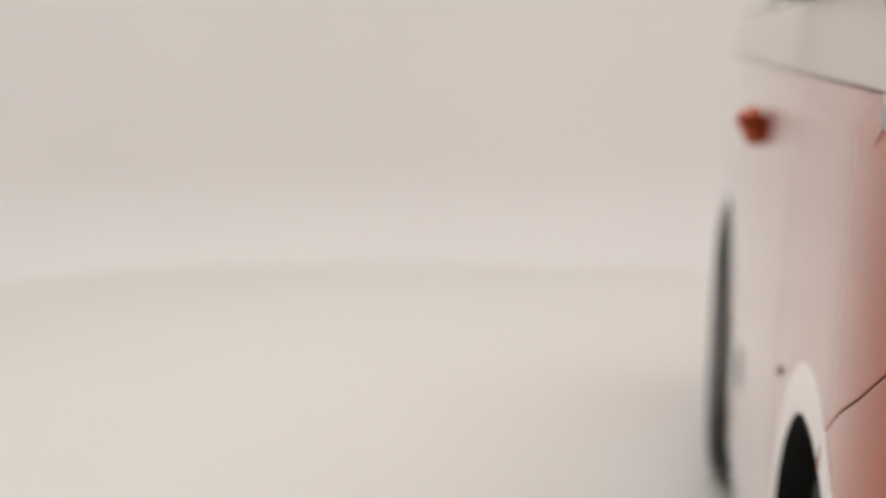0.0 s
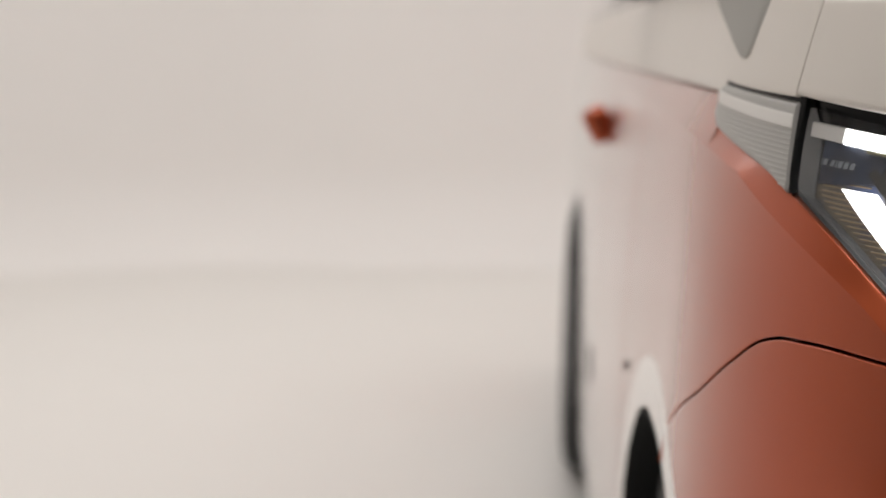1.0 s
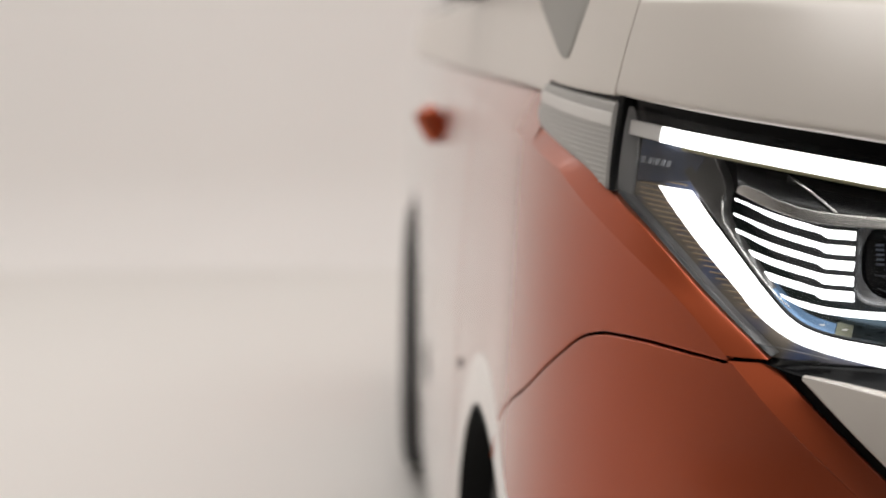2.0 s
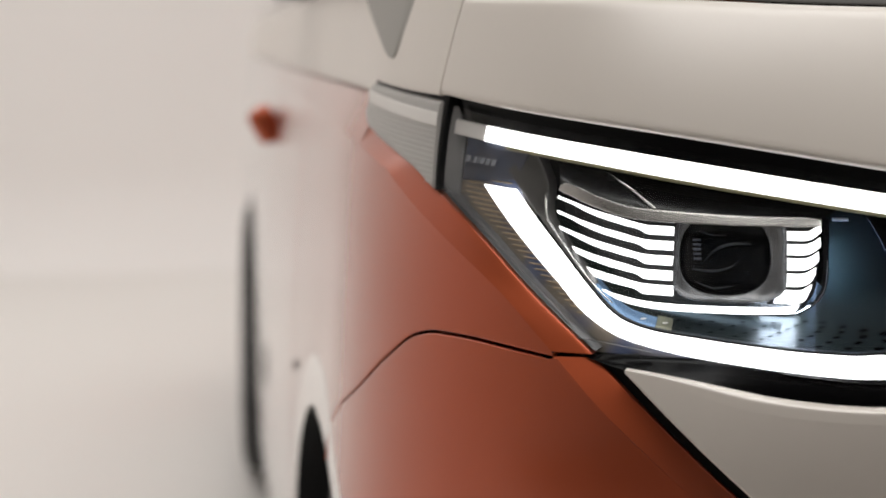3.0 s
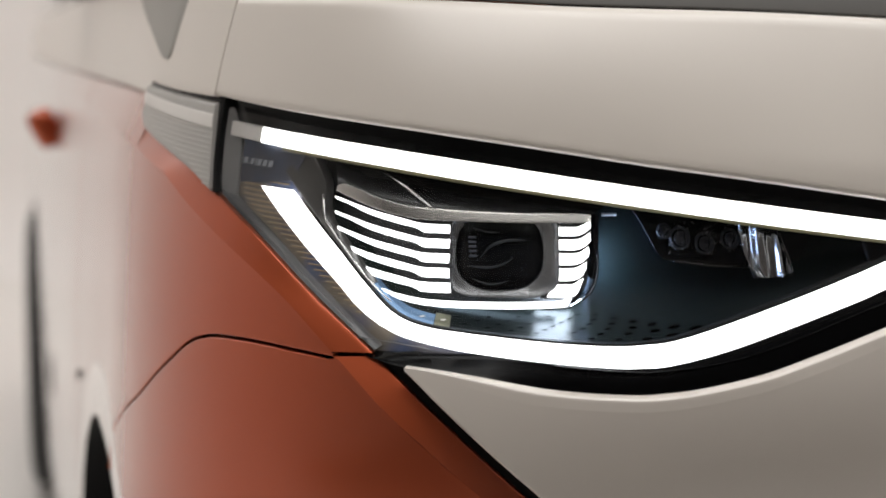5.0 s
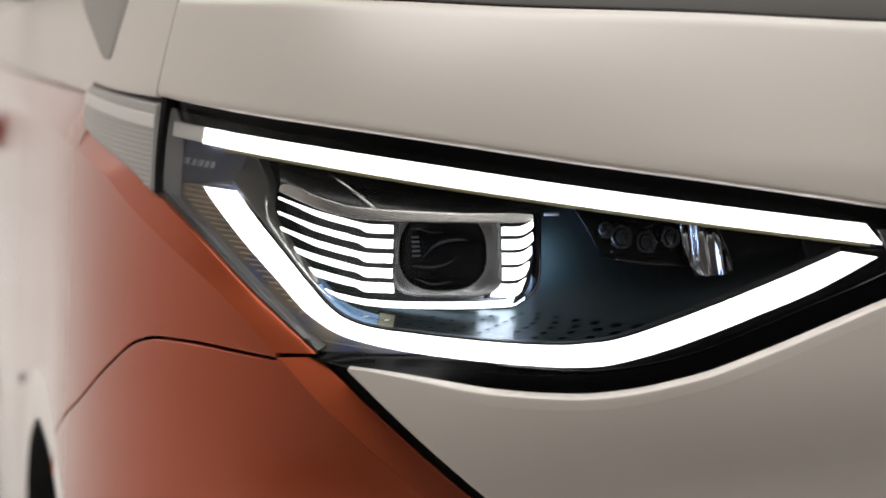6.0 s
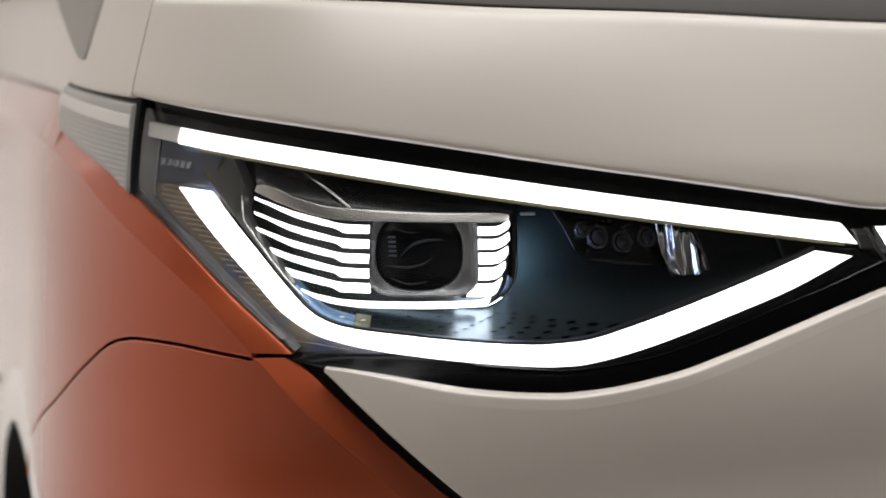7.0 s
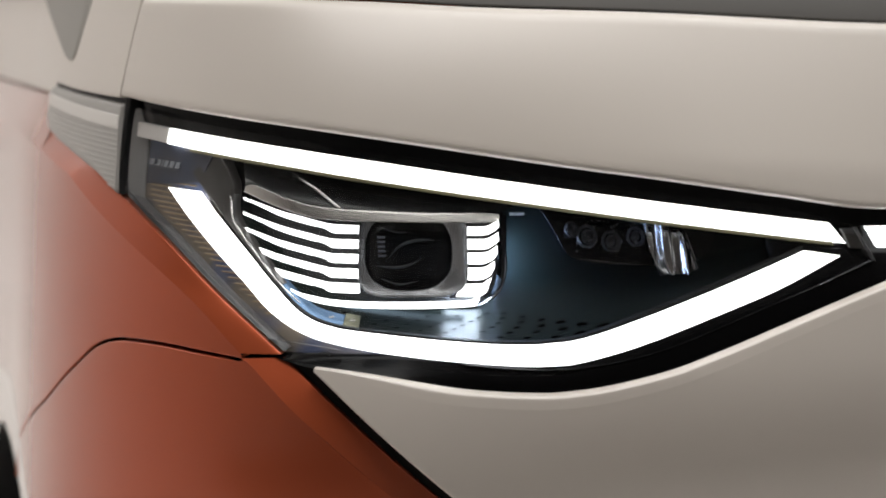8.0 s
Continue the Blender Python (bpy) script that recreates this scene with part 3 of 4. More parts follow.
# ---- the headlamp and the side marker ----
def headlamp():
    lamp = van_part("headlamp", between(lambda s: np.maximum(bumper_top(s) + 0.001, 0.0), lambda s: hood_low(s) - 0.001, 0.70, 1.16, 100, rows=4,
                                        o=-0.075, r=0.002), BUCKET, "lit headlamp with white light strips behind a clear cover")
    O = -0.018
    hi = line([(0.478, 1.116), (0.53, 1.112), (0.644, 1.101), (0.741, 1.089), (0.832, 1.076), (0.969, 1.056), (1.110, 1.036), (1.2, 1.024)])
    lo = line([(0.478, 1.1045), (0.53, 1.100), (0.644, 1.088), (0.741, 1.075), (0.832, 1.062), (0.966, 1.042), (1.063, 1.028), (1.123, 1.0195), (1.2, 1.01)])
    outer = [(0.543, 1.066), (0.600, 1.023), (0.631, 0.999), (0.654, 0.979), (0.678, 0.965), (0.701, 0.958), (0.741, 0.951), (0.805, 0.9435),
             (0.845, 0.940), (0.867, 0.9395), (0.889, 0.941), (0.936, 0.951), (1.008, 0.972), (1.060, 0.988), (1.117, 1.010)]
    inner = [(0.580, 1.0645), (0.627, 1.025), (0.654, 1.000), (0.674, 0.982), (0.690, 0.973), (0.710, 0.968), (0.741, 0.9645), (0.805, 0.958),
             (0.847, 0.9555), (0.867, 0.956), (0.892, 0.9585), (0.936, 0.970), (1.010, 0.992), (1.061, 1.008), (1.084, 1.0155)]
    n = 110
    A, B = path(outer, n), path(inner, n)

    # black surround: above the upper strip, below the lower one, and the point at the inner end
    van_part("surround_top", between(lambda s: lo(s) - 0.002, lambda s: hood_low(s) + 0.004, 0.486, 1.21, 110, rows=8, o=O, o_low=-0.020, o_high=-0.010, r=0.002),
             GLOSS_BLACK, "gloss black surround", lamp)
    k = 24
    low = path([(0.6620, 0.9470), (0.691, 0.940), (0.745, 0.932), (0.802, 0.924), (0.842, 0.920), (0.866, 0.919), (0.888, 0.920), (0.949, 0.930), (0.998, 0.943),
                (1.047, 0.958), (1.1, 0.973), (1.15, 0.986), (1.21, 0.998)], n)
    up = np.concatenate([path([(0.6625, 0.9485), (0.70, 0.9488), (0.74, 0.9495), (0.775, 0.9520), (0.805, 0.954), (0.847, 0.951), (0.867, 0.9515), (0.892, 0.954), (0.936, 0.966),
                               (1.010, 0.988), (1.061, 1.004), (1.10, 1.0165), (1.21, 1.012)], n)])
    q = np.linspace(0.484, 1.112, 90)
    van_part("surround_line", sheet(np.stack([q, hi(q) + 0.0058], 1), np.stack([q, hi(q) + 0.0062], 1), rows=2, o=-0.0150, r=0.0001, d=0.001), FLANGE, "thin grey line across the surround", lamp)
    van_part("surround_bottom", sheet(low, up, rows=8, o=O, o_low=-0.0060, r=0.002, d=0.012), GLOSS_BLACK, "gloss black surround", lamp)
    van_part("surround_point", sheet(path([(1.060, 1.006), (1.10, 1.015), (1.21, 1.010)], k), path([(1.055, 1.030), (1.11, 1.022), (1.21, 1.026)], k), rows=4,
                                     o=-0.0175, r=0.001), GLOSS_BLACK, parent=lamp)
    q = path([(0.8000, 0.9430), (0.8244, 0.9403), (0.8537, 0.9377), (0.8750, 0.9373), (0.9189, 0.9410), (0.9651, 0.9506), (1.0549, 0.9781), (1.0921, 0.9890)], n)
    van_part("lip_line", sheet(q, q + np.array((0, 0.0005)), rows=2, o=-0.010, r=0.0002, d=0.004), GLOSS_BLACK, "thin edge of the clear cover", lamp)

    # lit strips
    s = np.linspace(0.5335, 1.110, n)
    hz, lz = hi(s), lo(s)
    a = np.stack([s, lz], 1)
    b = np.stack([s, hz], 1)
    tail = np.linspace(0, 1, 8)[1:, None]
    a = np.concatenate([a, a[-1] * (1 - tail) + np.array([1.123, 1.0195]) * tail])
    b = np.concatenate([b, b[-1] * (1 - tail) + np.array([1.123, 1.0200]) * tail])
    van_part("light_strip", sheet(a, b, rows=4, o=-0.013, r=0.0006, d=0.0012), GLOW, "lit white upper light strip", lamp)
    van_part("light_strip", sheet(A, B, rows=5, o=-0.013, r=0.0006, d=0.0012), GLOW, "lit white lower light strip with bent corner", lamp)
    C = path([(0.654, 1.0010), (0.674, 0.9835), (0.690, 0.9745), (0.710, 0.9695), (0.741, 0.9662), (0.805, 0.9598), (0.847, 0.9573), (0.867, 0.9578), (0.892, 0.9608), (0.936, 0.9730), (1.010, 0.9955), (1.061, 1.0115), (1.084, 1.0190)], n)
    D = path([(0.654, 0.9995), (0.674, 0.9815), (0.690, 0.9725), (0.710, 0.9675), (0.741, 0.9640), (0.805, 0.9575), (0.847, 0.9550), (0.867, 0.9555), (0.892, 0.9580), (0.936, 0.9695), (1.010, 0.9915), (1.061, 1.0075), (1.084, 1.0150)], n)
    van_part("strip_border", sheet(D, C, rows=2, o=-0.0146, r=0.0004, d=0.006), MATT_BLACK, "dark inner border of the light strip", lamp)
    s = np.linspace(0.486, 0.5315, 20)
    van_part("unlit_strip", sheet(np.stack([s, lo(s)], 1), np.stack([s, hi(s)], 1), rows=3, o=-0.013, r=0.001, d=0.006), FROST_LIGHT, "unlit pale end of the strip", lamp)

    s = np.linspace(0.56, 1.112, 90)
    van_part("strip_edge", sheet(np.stack([s, lo(s) - 0.0028], 1), np.stack([s, lo(s) - 0.0002], 1), rows=2, o=-0.0140, r=0.0004, d=0.003), GUIDE_EDGE, "olive lower edge of the light strip", lamp)

    # smoked reflector behind the outer end, with fine ribs
    a = path([(0.470, 1.068), (0.499, 1.056), (0.557, 1.027), (0.614, 0.990), (0.664, 0.9480), (0.70, 0.943), (0.785, 0.9360)], 70)
    b = path([(0.468, 1.130), (0.52, 1.118), (0.548, 1.105), (0.566, 1.085), (0.600, 1.038), (0.645, 0.992), (0.700, 0.966), (0.785, 0.950)], 70)
    van_part("corner_reflector", sheet(a, b, rows=20, o=-0.021, r=0.002), RIBBED, "smoked reflector with fine ribs", lamp)
    for i in range(29):
        z = 1.0905 - i * 0.0041
        s0 = float(np.interp(-z, [-1.128, -1.056, -1.027, -0.990, -0.951], [0.492, 0.503, 0.560, 0.617, 0.670])) + 0.011
        s1 = float(np.interp(-z, [-1.092, -1.066, -1.023, -0.999, -0.979, -0.965], [0.58, 0.543, 0.600, 0.631, 0.654, 0.678])) + 0.003
        if i < 7:
            s1 = 0.575 - 0.0014 * i
            if i in (1, 2, 3):
                s0 = 0.573
        if s1 - s0 > 0.006:
            q = np.linspace(s0, s1, 14)
            drop = 0.05 * (q - s0)
            van_part("rib", sheet(np.stack([q, z - drop], 1), np.stack([q, z + 0.0009 - drop], 1), rows=2, o=-0.0195, r=0.0004, d=0.002), RIB_EDGE, parent=lamp)
    van_part("cover_flange", sheet(path([(0.4905, 1.0595), (0.557, 1.0265), (0.614, 0.9895), (0.668, 0.951)], 40), path([(0.4940, 1.0607), (0.5610, 1.0278), (0.6183, 0.9906), (0.6710, 0.9530)], 40),
                                   rows=4, o=-0.010, o_high=-0.016, r=0.001, d=0.006), FLANGE, "grey flange of the clear cover", lamp)
    for q in (path([(0.4950, 1.0612), (0.5615, 1.0284), (0.6188, 0.9912), (0.6490, 0.9690)], 40), path([(0.6440, 0.9600), (0.6661, 0.9584), (0.6921, 0.9556), (0.7091, 0.9532)], 24)):
        van_part("flange_line", sheet(q, q + np.array((0.0004, 0.0004)), rows=2, o=-0.0100, r=0.0001, d=0.002), FLANGE, "thin bright line along the flange", lamp)
    # the upright flange takes the lighter copy, with the reflection in its colour
    van_part("cover_flange", sheet(path([(0.4935, 1.0590), (0.487, 1.09), (0.482, 1.126)], 20), path([(0.5050, 1.0545), (0.5000, 1.09), (0.4950, 1.124)], 20), rows=4, o=-0.010, o_high=-0.0185, r=0.001, d=0.006), FLANGE_LIT,
             "grey flange of the clear cover", lamp)
    van_part("print_panel", sheet(path([(0.506, 1.0665), (0.545, 1.0685), (0.572, 1.0705)], 12), path([(0.502, 1.1015), (0.545, 1.0985), (0.584, 1.0945)], 12), rows=4, o=-0.0192, r=0.001, d=0.001), NAVY, "dark navy panel behind the print", lamp)
    # printed mark, as plain strokes
    for k, w in enumerate((0.0010, 0.0046, 0.0010, 0.0036, 0.0010, 0.0046, 0.0046, 0.0046)):
        x0 = 0.5070 + sum((0.0030, 0.0072, 0.0026, 0.0060, 0.0030, 0.0072, 0.0072)[:k])
        z0 = 1.0822 - 0.05 * (x0 - 0.5070)
        q, tall = np.linspace(x0, x0 + w, 3), 0.0012 if k == 2 else 0.0050
        van_part("printed_stroke", sheet(np.stack([q, np.full(3, z0)], 1), np.stack([q + tall * 0.25, np.full(3, z0 + tall)], 1), rows=2, o=-0.0165, r=0.0001, d=0.0006), PRINT, parent=lamp)

    # the bowl: a sloping shelf in front, a back wall above it
    m = 70
    s = np.linspace(0.60, 1.12, m)
    front = line([(0.60, 1.045), (0.627, 1.022), (0.654, 0.997), (0.690, 0.970), (0.741, 0.961), (0.805, 0.9545), (0.85, 0.952), (0.867, 0.952), (0.892, 0.955), (0.936, 0.967),
                  (1.01, 0.989), (1.084, 1.012), (1.12, 1.018)])

    def bowl_at(u, f):
        """Height and depth of the bowl at arc length u, a fraction f of the way up."""
        z0, z1 = front(u), lo(u) + 0.004
        return z0 + (z1 - z0) * f**1.25, -0.019 - 0.046 * math.sin(min(f / 0.55, 1.0) * math.pi / 2) * np.clip((z1 - z0) / 0.06, 0, 1)

    rows = [skin(s, *bowl_at(s, f)) for f in np.linspace(0, 1, 24)]
    van_part("bowl", grid(np.array(rows)), BUCKET, "dark satin lamp bowl", lamp)
    # perforations along the shelf, in slanting files that lengthen towards the inner end
    hole = []
    for s0, f0, s1, f1, count in ((0.7089, 0.145, 0.6992, 0.094, 2), (0.7257, 0.141, 0.7159, 0.104, 2), (0.7513, 0.171, 0.7331, 0.102, 3), (0.7750, 0.197, 0.7504, 0.100, 4), (0.7984, 0.218, 0.7689, 0.101, 5),
                                  (0.8228, 0.246, 0.7882, 0.102, 6), (0.8368, 0.252, 0.8177, 0.127, 5), (0.8516, 0.233, 0.8302, 0.094, 5), (0.8667, 0.213, 0.8514, 0.092, 4), (0.8816, 0.186, 0.8738, 0.091, 3),
                                  (0.8972, 0.143, 0.8933, 0.087, 2), (0.9126, 0.0905, 0.9126, 0.0905, 1)):
        for k in range(count):
            g = k / max(count - 1, 1)
            hole.append((s0 + (s1 - s0) * g + (0.004 * 4 * g * (1 - g) if s0 > 0.83 and count > 2 else 0.0), f0 + (f1 - f0) * g))
    # black plates serve as holes; two are painted pale for light behind them
    for k, (u, f) in enumerate(hole):
        w, h = float(np.interp(u, [0.70, 0.80, 0.85, 0.88, 0.913], [0.0024, 0.0020, 0.0032, 0.0043, 0.0055])), float(np.interp(u, [0.70, 0.80, 0.85, 0.88, 0.913], [0.0006, 0.0005, 0.0008, 0.0013, 0.0018]))
        ang = np.linspace(0, 2 * math.pi, 9)[:-1]
        zz, dep = bowl_at(u, f)
        ring = [skin(u + w * np.sign(math.cos(a)) * abs(math.cos(a)) ** 1.25 + 1.1 * h * math.sin(a), zz + h * math.sin(a), dep + 0.0024 - 0.55 * h * math.sin(a)) for a in ang]
        van_part("perforation", (ring + [skin(u, zz, dep + 0.0022)], [(i, (i + 1) % 8, 8) for i in range(8)]), FROST_LIGHT if k in (1, 3) else HOLE,
                 "hole painted pale for the light behind it" if k in (1, 3) else "", lamp, mirrored=False)
    # coloured reflections on the outer end of the shelf, put into two tinted facets
    for name, s0, s1, f1, mat, label in (("shelf_facet", 0.6560, 0.7090, 0.125, BLUE_SHEEN, "blue reflection on the shelf, made as a tinted facet"), ("shelf_facet", 0.7094, 0.7215, 0.14, PALE_SHEEN, "pale reflection on the shelf, made as a tinted facet")):
        rows = []
        for f in np.linspace(0.012, f1, 8):
            rows.append([skin(u, bowl_at(u, f)[0], bowl_at(u, f)[1] + 0.0012) for u in np.linspace(s0, s1, 16)])
        van_part(name, grid(np.array(rows)), mat, label, lamp)

    # louvred light blades on both sides of the projector: each steps wider beside it
    cols = np.array([0.6116, 0.6240, 0.6520, 0.6778, 0.6902, 0.6975, 0.7180])
    top = line(np.stack([cols, [1.0600, 1.0570, 1.0501, 1.0451, 1.0426, 1.0416, 1.0412]], 1))
    low = line(np.stack([cols, [1.0585, 1.0553, 1.0464, 1.0408, 1.0386, 1.0354, 1.0351]], 1))
    for i, (tip, slant) in enumerate(((0.6120, 0.0012), (0.6132, 0.0022), (0.6166, 0.0026), (0.6212, 0.0062), (0.6380, 0.0105))):
        hi_s, lo_s = np.linspace(tip, 0.7185 + 0.0004 * i, 40), np.linspace(tip + slant, 0.7185 + 0.0012 * max(i - 2, 0), 40)
        van_part("light_blade", sheet(np.stack([lo_s, low(lo_s) - 0.01095 * i], 1), np.stack([hi_s, top(hi_s) - 0.01073 * i], 1), rows=3, o=-0.030, r=0.0004, d=0.0010),
                 GLOW, "lit white light blade", lamp)
        zt_, zb_ = 1.0400 - 0.00876 * i - 0.00044 * i * i, 1.0338 - 0.00997 * i - 0.00033 * i * i
        dt_, db_ = 0.00036 * i * i, 0.00064 * i * i
        van_part("light_blade", sheet(path([(0.8072 - db_, zb_), (0.8213 - 0.8 * db_, zb_), (0.8285 - 0.8 * db_, zb_ + 0.0026), (0.8330 - 0.9 * db_, zb_ + 0.0062 + 0.0002 * i * i)], 24),
                                      path([(0.8073 - dt_, zt_), (0.8216 - 0.8 * dt_, zt_), (0.8286 - 1.1 * dt_, zt_ + 0.0026), (0.8325 - 1.2 * dt_, zt_ + 0.0054 - 0.0003 * i)], 24),
                                      rows=3, o=-0.030, r=0.0004, d=0.0010), GLOW, "lit white light blade", lamp)
    van_part("light_blade", sheet(path([(0.6610, 0.9936), (0.6720, 0.9884), (0.6817, 0.9850), (0.6934, 0.9828), (0.7049, 0.9815), (0.7274, 0.9805), (0.7716, 0.9803), (0.8068, 0.9813), (0.8125, 0.9825), (0.8154, 0.9870)], 60),
                                  path([(0.6612, 0.9940), (0.6719, 0.9906), (0.6815, 0.9888), (0.6932, 0.9869), (0.7047, 0.9859), (0.7273, 0.9852), (0.7716, 0.9852), (0.8069, 0.9861), (0.8114, 0.9881), (0.8150, 0.9905)], 60),
                                  rows=3, o=-0.029, r=0.0004, d=0.0010), GLOW, "lit white blade under the projector", lamp)
    # unseen glow strips added to light the shelf, with black pieces hiding them
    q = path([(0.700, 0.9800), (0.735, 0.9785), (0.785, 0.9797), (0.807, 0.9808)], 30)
    van_part("led_row", grid(np.array([skin(q[:, 0], q[:, 1], o) for o in (-0.0400, -0.042, -0.044)])), DIM_FILL, "hidden glow strip added to light the shelf", lamp)
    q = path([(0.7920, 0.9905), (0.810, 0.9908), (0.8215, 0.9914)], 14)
    van_part("led_row", grid(np.array([skin(q[:, 0], q[:, 1], o) for o in (-0.0350, -0.040, -0.0465)])), WHITE_FILL, "hidden bright strip added for the shelf's hot spot", lamp)
    van_part("led_tray", grid(np.array([skin(q[:, 0], q[:, 1] + 0.0008, o) for o in (-0.0316, -0.039, -0.0470)])), MATT_BLACK, "hidden black shield over the added glow strip", lamp)
    van_part("led_tray", grid(np.array([skin(q[:, 0], q[:, 1] + dz, -0.0336) for dz in (-0.0035, 0.0, 0.0010)])), MATT_BLACK, "black front lip of the hidden shield", lamp)
    # dark box behind the blades
    van_part("blade_housing", sheet(path([(0.606, 1.056), (0.622, 1.022), (0.655, 0.990), (0.70, 0.977), (0.77, 0.976), (0.812, 0.978), (0.830, 0.992), (0.834, 1.01)], 50),
                                    path([(0.605, 1.066), (0.640, 1.060), (0.69, 1.050), (0.72, 1.048), (0.77, 1.049), (0.810, 1.050), (0.830, 1.050), (0.835, 1.045)], 50), rows=8, o=-0.048, r=0.003, d=0.02),
             MATT_BLACK, parent=lamp)
    q = path([(0.8376, 1.049), (0.8366, 1.024), (0.8364, 1.0115), (0.8339, 0.9990), (0.8282, 0.9908), (0.8200, 0.9852), (0.8111, 0.9815)], 40)
    for piece, deep in ((q[:25], 0.032), (q[24:], 0.006)):
        van_part("box_rim", sheet(piece, piece + np.array((0.0014, -0.0006)), rows=2, o=-0.028, r=0.0003, d=deep, ends=False), GLOSS_BLACK, "gloss black rim of the blade box", lamp)
    q = q[14:]
    van_part("rim_edge", sheet(q, q + np.array((0.0005, -0.0003)), rows=2, o=-0.0274, r=0.0002, d=0.001), BEZEL, "thin bright edge of the rim", lamp)
    # one more added strip, out of sight behind the rim, brightens the bowl
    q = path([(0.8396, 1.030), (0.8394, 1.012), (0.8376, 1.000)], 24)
    van_part("led_row", grid(np.array([skin(q[:, 0], q[:, 1], o) for o in (-0.043, -0.050, -0.058)])), BLUE_FILL, "hidden glow strip added for the sheen on the bowl", lamp)
    # satin crown over blades and projector
    a = path([(0.6185, 1.0655), (0.6295, 1.0620), (0.6548, 1.0539), (0.6798, 1.0482), (0.7036, 1.0461), (0.7358, 1.0454), (0.7719, 1.0448), (0.8258, 1.0447), (0.8312, 1.0460)], 60)
    b = path([(0.6195, 1.0695), (0.6260, 1.0712), (0.6413, 1.0672), (0.6546, 1.0625), (0.6797, 1.0566), (0.7021, 1.0546), (0.7358, 1.0530), (0.7719, 1.0516), (0.8168, 1.0512), (0.8316, 1.0501)], 60)
    back = 0.002 * (1 - ease(b[:, 0], 0.613, 0.705))
    van_part("crown", sheet(a, b, rows=6, o=-0.020, o_high=-0.0215 + back, o_low=-0.0195, r=0.0004, d=0.010), SATIN, "satin chrome crown", lamp)
    c = path([(0.600, 1.092), (0.640, 1.083), (0.690, 1.075), (0.768, 1.066), (0.822, 1.060), (0.850, 1.056)], 60)
    van_part("crown_top", sheet(b, c, rows=6, o_low=-0.0222 + back, o_high=-0.040, r=0.0006, d=0.002), CROWN_TOP, "dark top of the crown", lamp)
    q, fall = path([(0.655, 1.0790), (0.680, 1.0680), (0.7025, 1.0550)], 14), np.linspace(-0.034, -0.0205, 14)
    van_part("crown_ridge", sheet(q, q + np.array((0.0022, 0.0006)), rows=2, o_low=fall, o_high=fall, r=0.0003, d=0.003), SATIN, parent=lamp)

    # projector: a frame with a rounded opening and a dark convex glass
    cs, cz = 0.7633, 1.0180
    gs, gz, gw, gh = 0.7594, 1.0220, 0.0350, 0.0285
    rows = []
    for f, o in ((0.0, -0.034), (0.015, -0.0232), (0.05, -0.0226), (0.09, -0.0232), (0.14, -0.0246), (0.5, -0.0258), (0.93, -0.0274), (0.98, -0.0276), (1.0, -0.033)):
        ring = []
        for a in np.linspace(0, 2 * math.pi, 81):
            ca, sa = math.cos(a), math.sin(a)
            e1 = 0.36 if sa < 0 else 0.22
            ow = 0.0432 - (0.0085 if ca > 0 else 0.0050) * max(-sa, 0) ** 2
            p = np.array((cs + ow * np.sign(ca) * abs(ca) ** e1, cz + (0.0283 if sa < 0 else 0.0300) * np.sign(sa) * abs(sa) ** e1))
            q = np.array((gs + gw * np.sign(ca) * abs(ca) ** 0.78, gz + gh * np.sign(sa) * abs(sa) ** 0.78))
            w = p * (1 - f) + q * f
            ring.append(skin(w[0], w[1], o))
        rows.append(ring)
    van_part("projector_frame", grid(np.array(rows)), BEZEL, "smoked grey projector frame", lamp)
    rows = []
    for f in np.linspace(0.02, 1, 10):
        e = 0.78 + 0.22 * (1 - f)
        rows.append([skin(gs + (gw + 0.0006) * f * np.sign(math.cos(a)) * abs(math.cos(a)) ** e, gz + (gh + 0.0006) * f * np.sign(math.sin(a)) * abs(math.sin(a)) ** e,
                          -0.032 + 0.007 * (1 - f * f)) for a in np.linspace(0, 2 * math.pi, 61)])
    van_part("projector_glass", grid(np.array(rows)), LENS_GLASS, "dark convex projector glass", lamp)
    # faint curved bands and a stack of bars on the glass; glints shaped as specks
    for pts, wide in (([(0.7440, 1.0180), (0.7530, 1.0270), (0.7660, 1.0310), (0.7800, 1.0312)], 0.0022), ([(0.7350, 1.0122), (0.7500, 1.0112), (0.7620, 1.0135), (0.7700, 1.0180)], 0.0016),
                      ([(0.7380, 1.0030), (0.7520, 0.9990), (0.7660, 1.0010)], 0.0010), ([(0.7390, 1.0400), (0.7500, 1.0370), (0.7600, 1.0372)], 0.0008)):
        q = path(pts, 24)
        taper = wide * np.sin(np.linspace(0.25, math.pi - 0.1, 24))[:, None] * np.array((0.1, 1.0))
        van_part("inner_arc", sheet(q - taper / 2, q + taper / 2, rows=2, o=-0.0242, r=0.0002, d=0.001), LENS_ARC, parent=lamp, mirrored=False)
    for i in range(5):
        q = np.linspace(0.7345 + 0.0003 * i, 0.7405 + 0.0003 * i, 3)
        van_part("led_tick", sheet(np.stack([q, np.full(3, 1.0325 - i * 0.0034)], 1), np.stack([q, np.full(3, 1.0339 - i * 0.0034)], 1), rows=2, o=-0.0250, r=0.0002, d=0.001), LENS_TICK, parent=lamp, mirrored=False)
    rng = random.Random(3)
    for k in range(26):
        fs, fz = (rng.gauss(0.742, 0.004), rng.gauss(1.015, 0.004)) if k < 9 else (rng.gauss(0.778, 0.006), rng.gauss(1.016, 0.010))
        w = rng.uniform(0.0004, 0.0010)
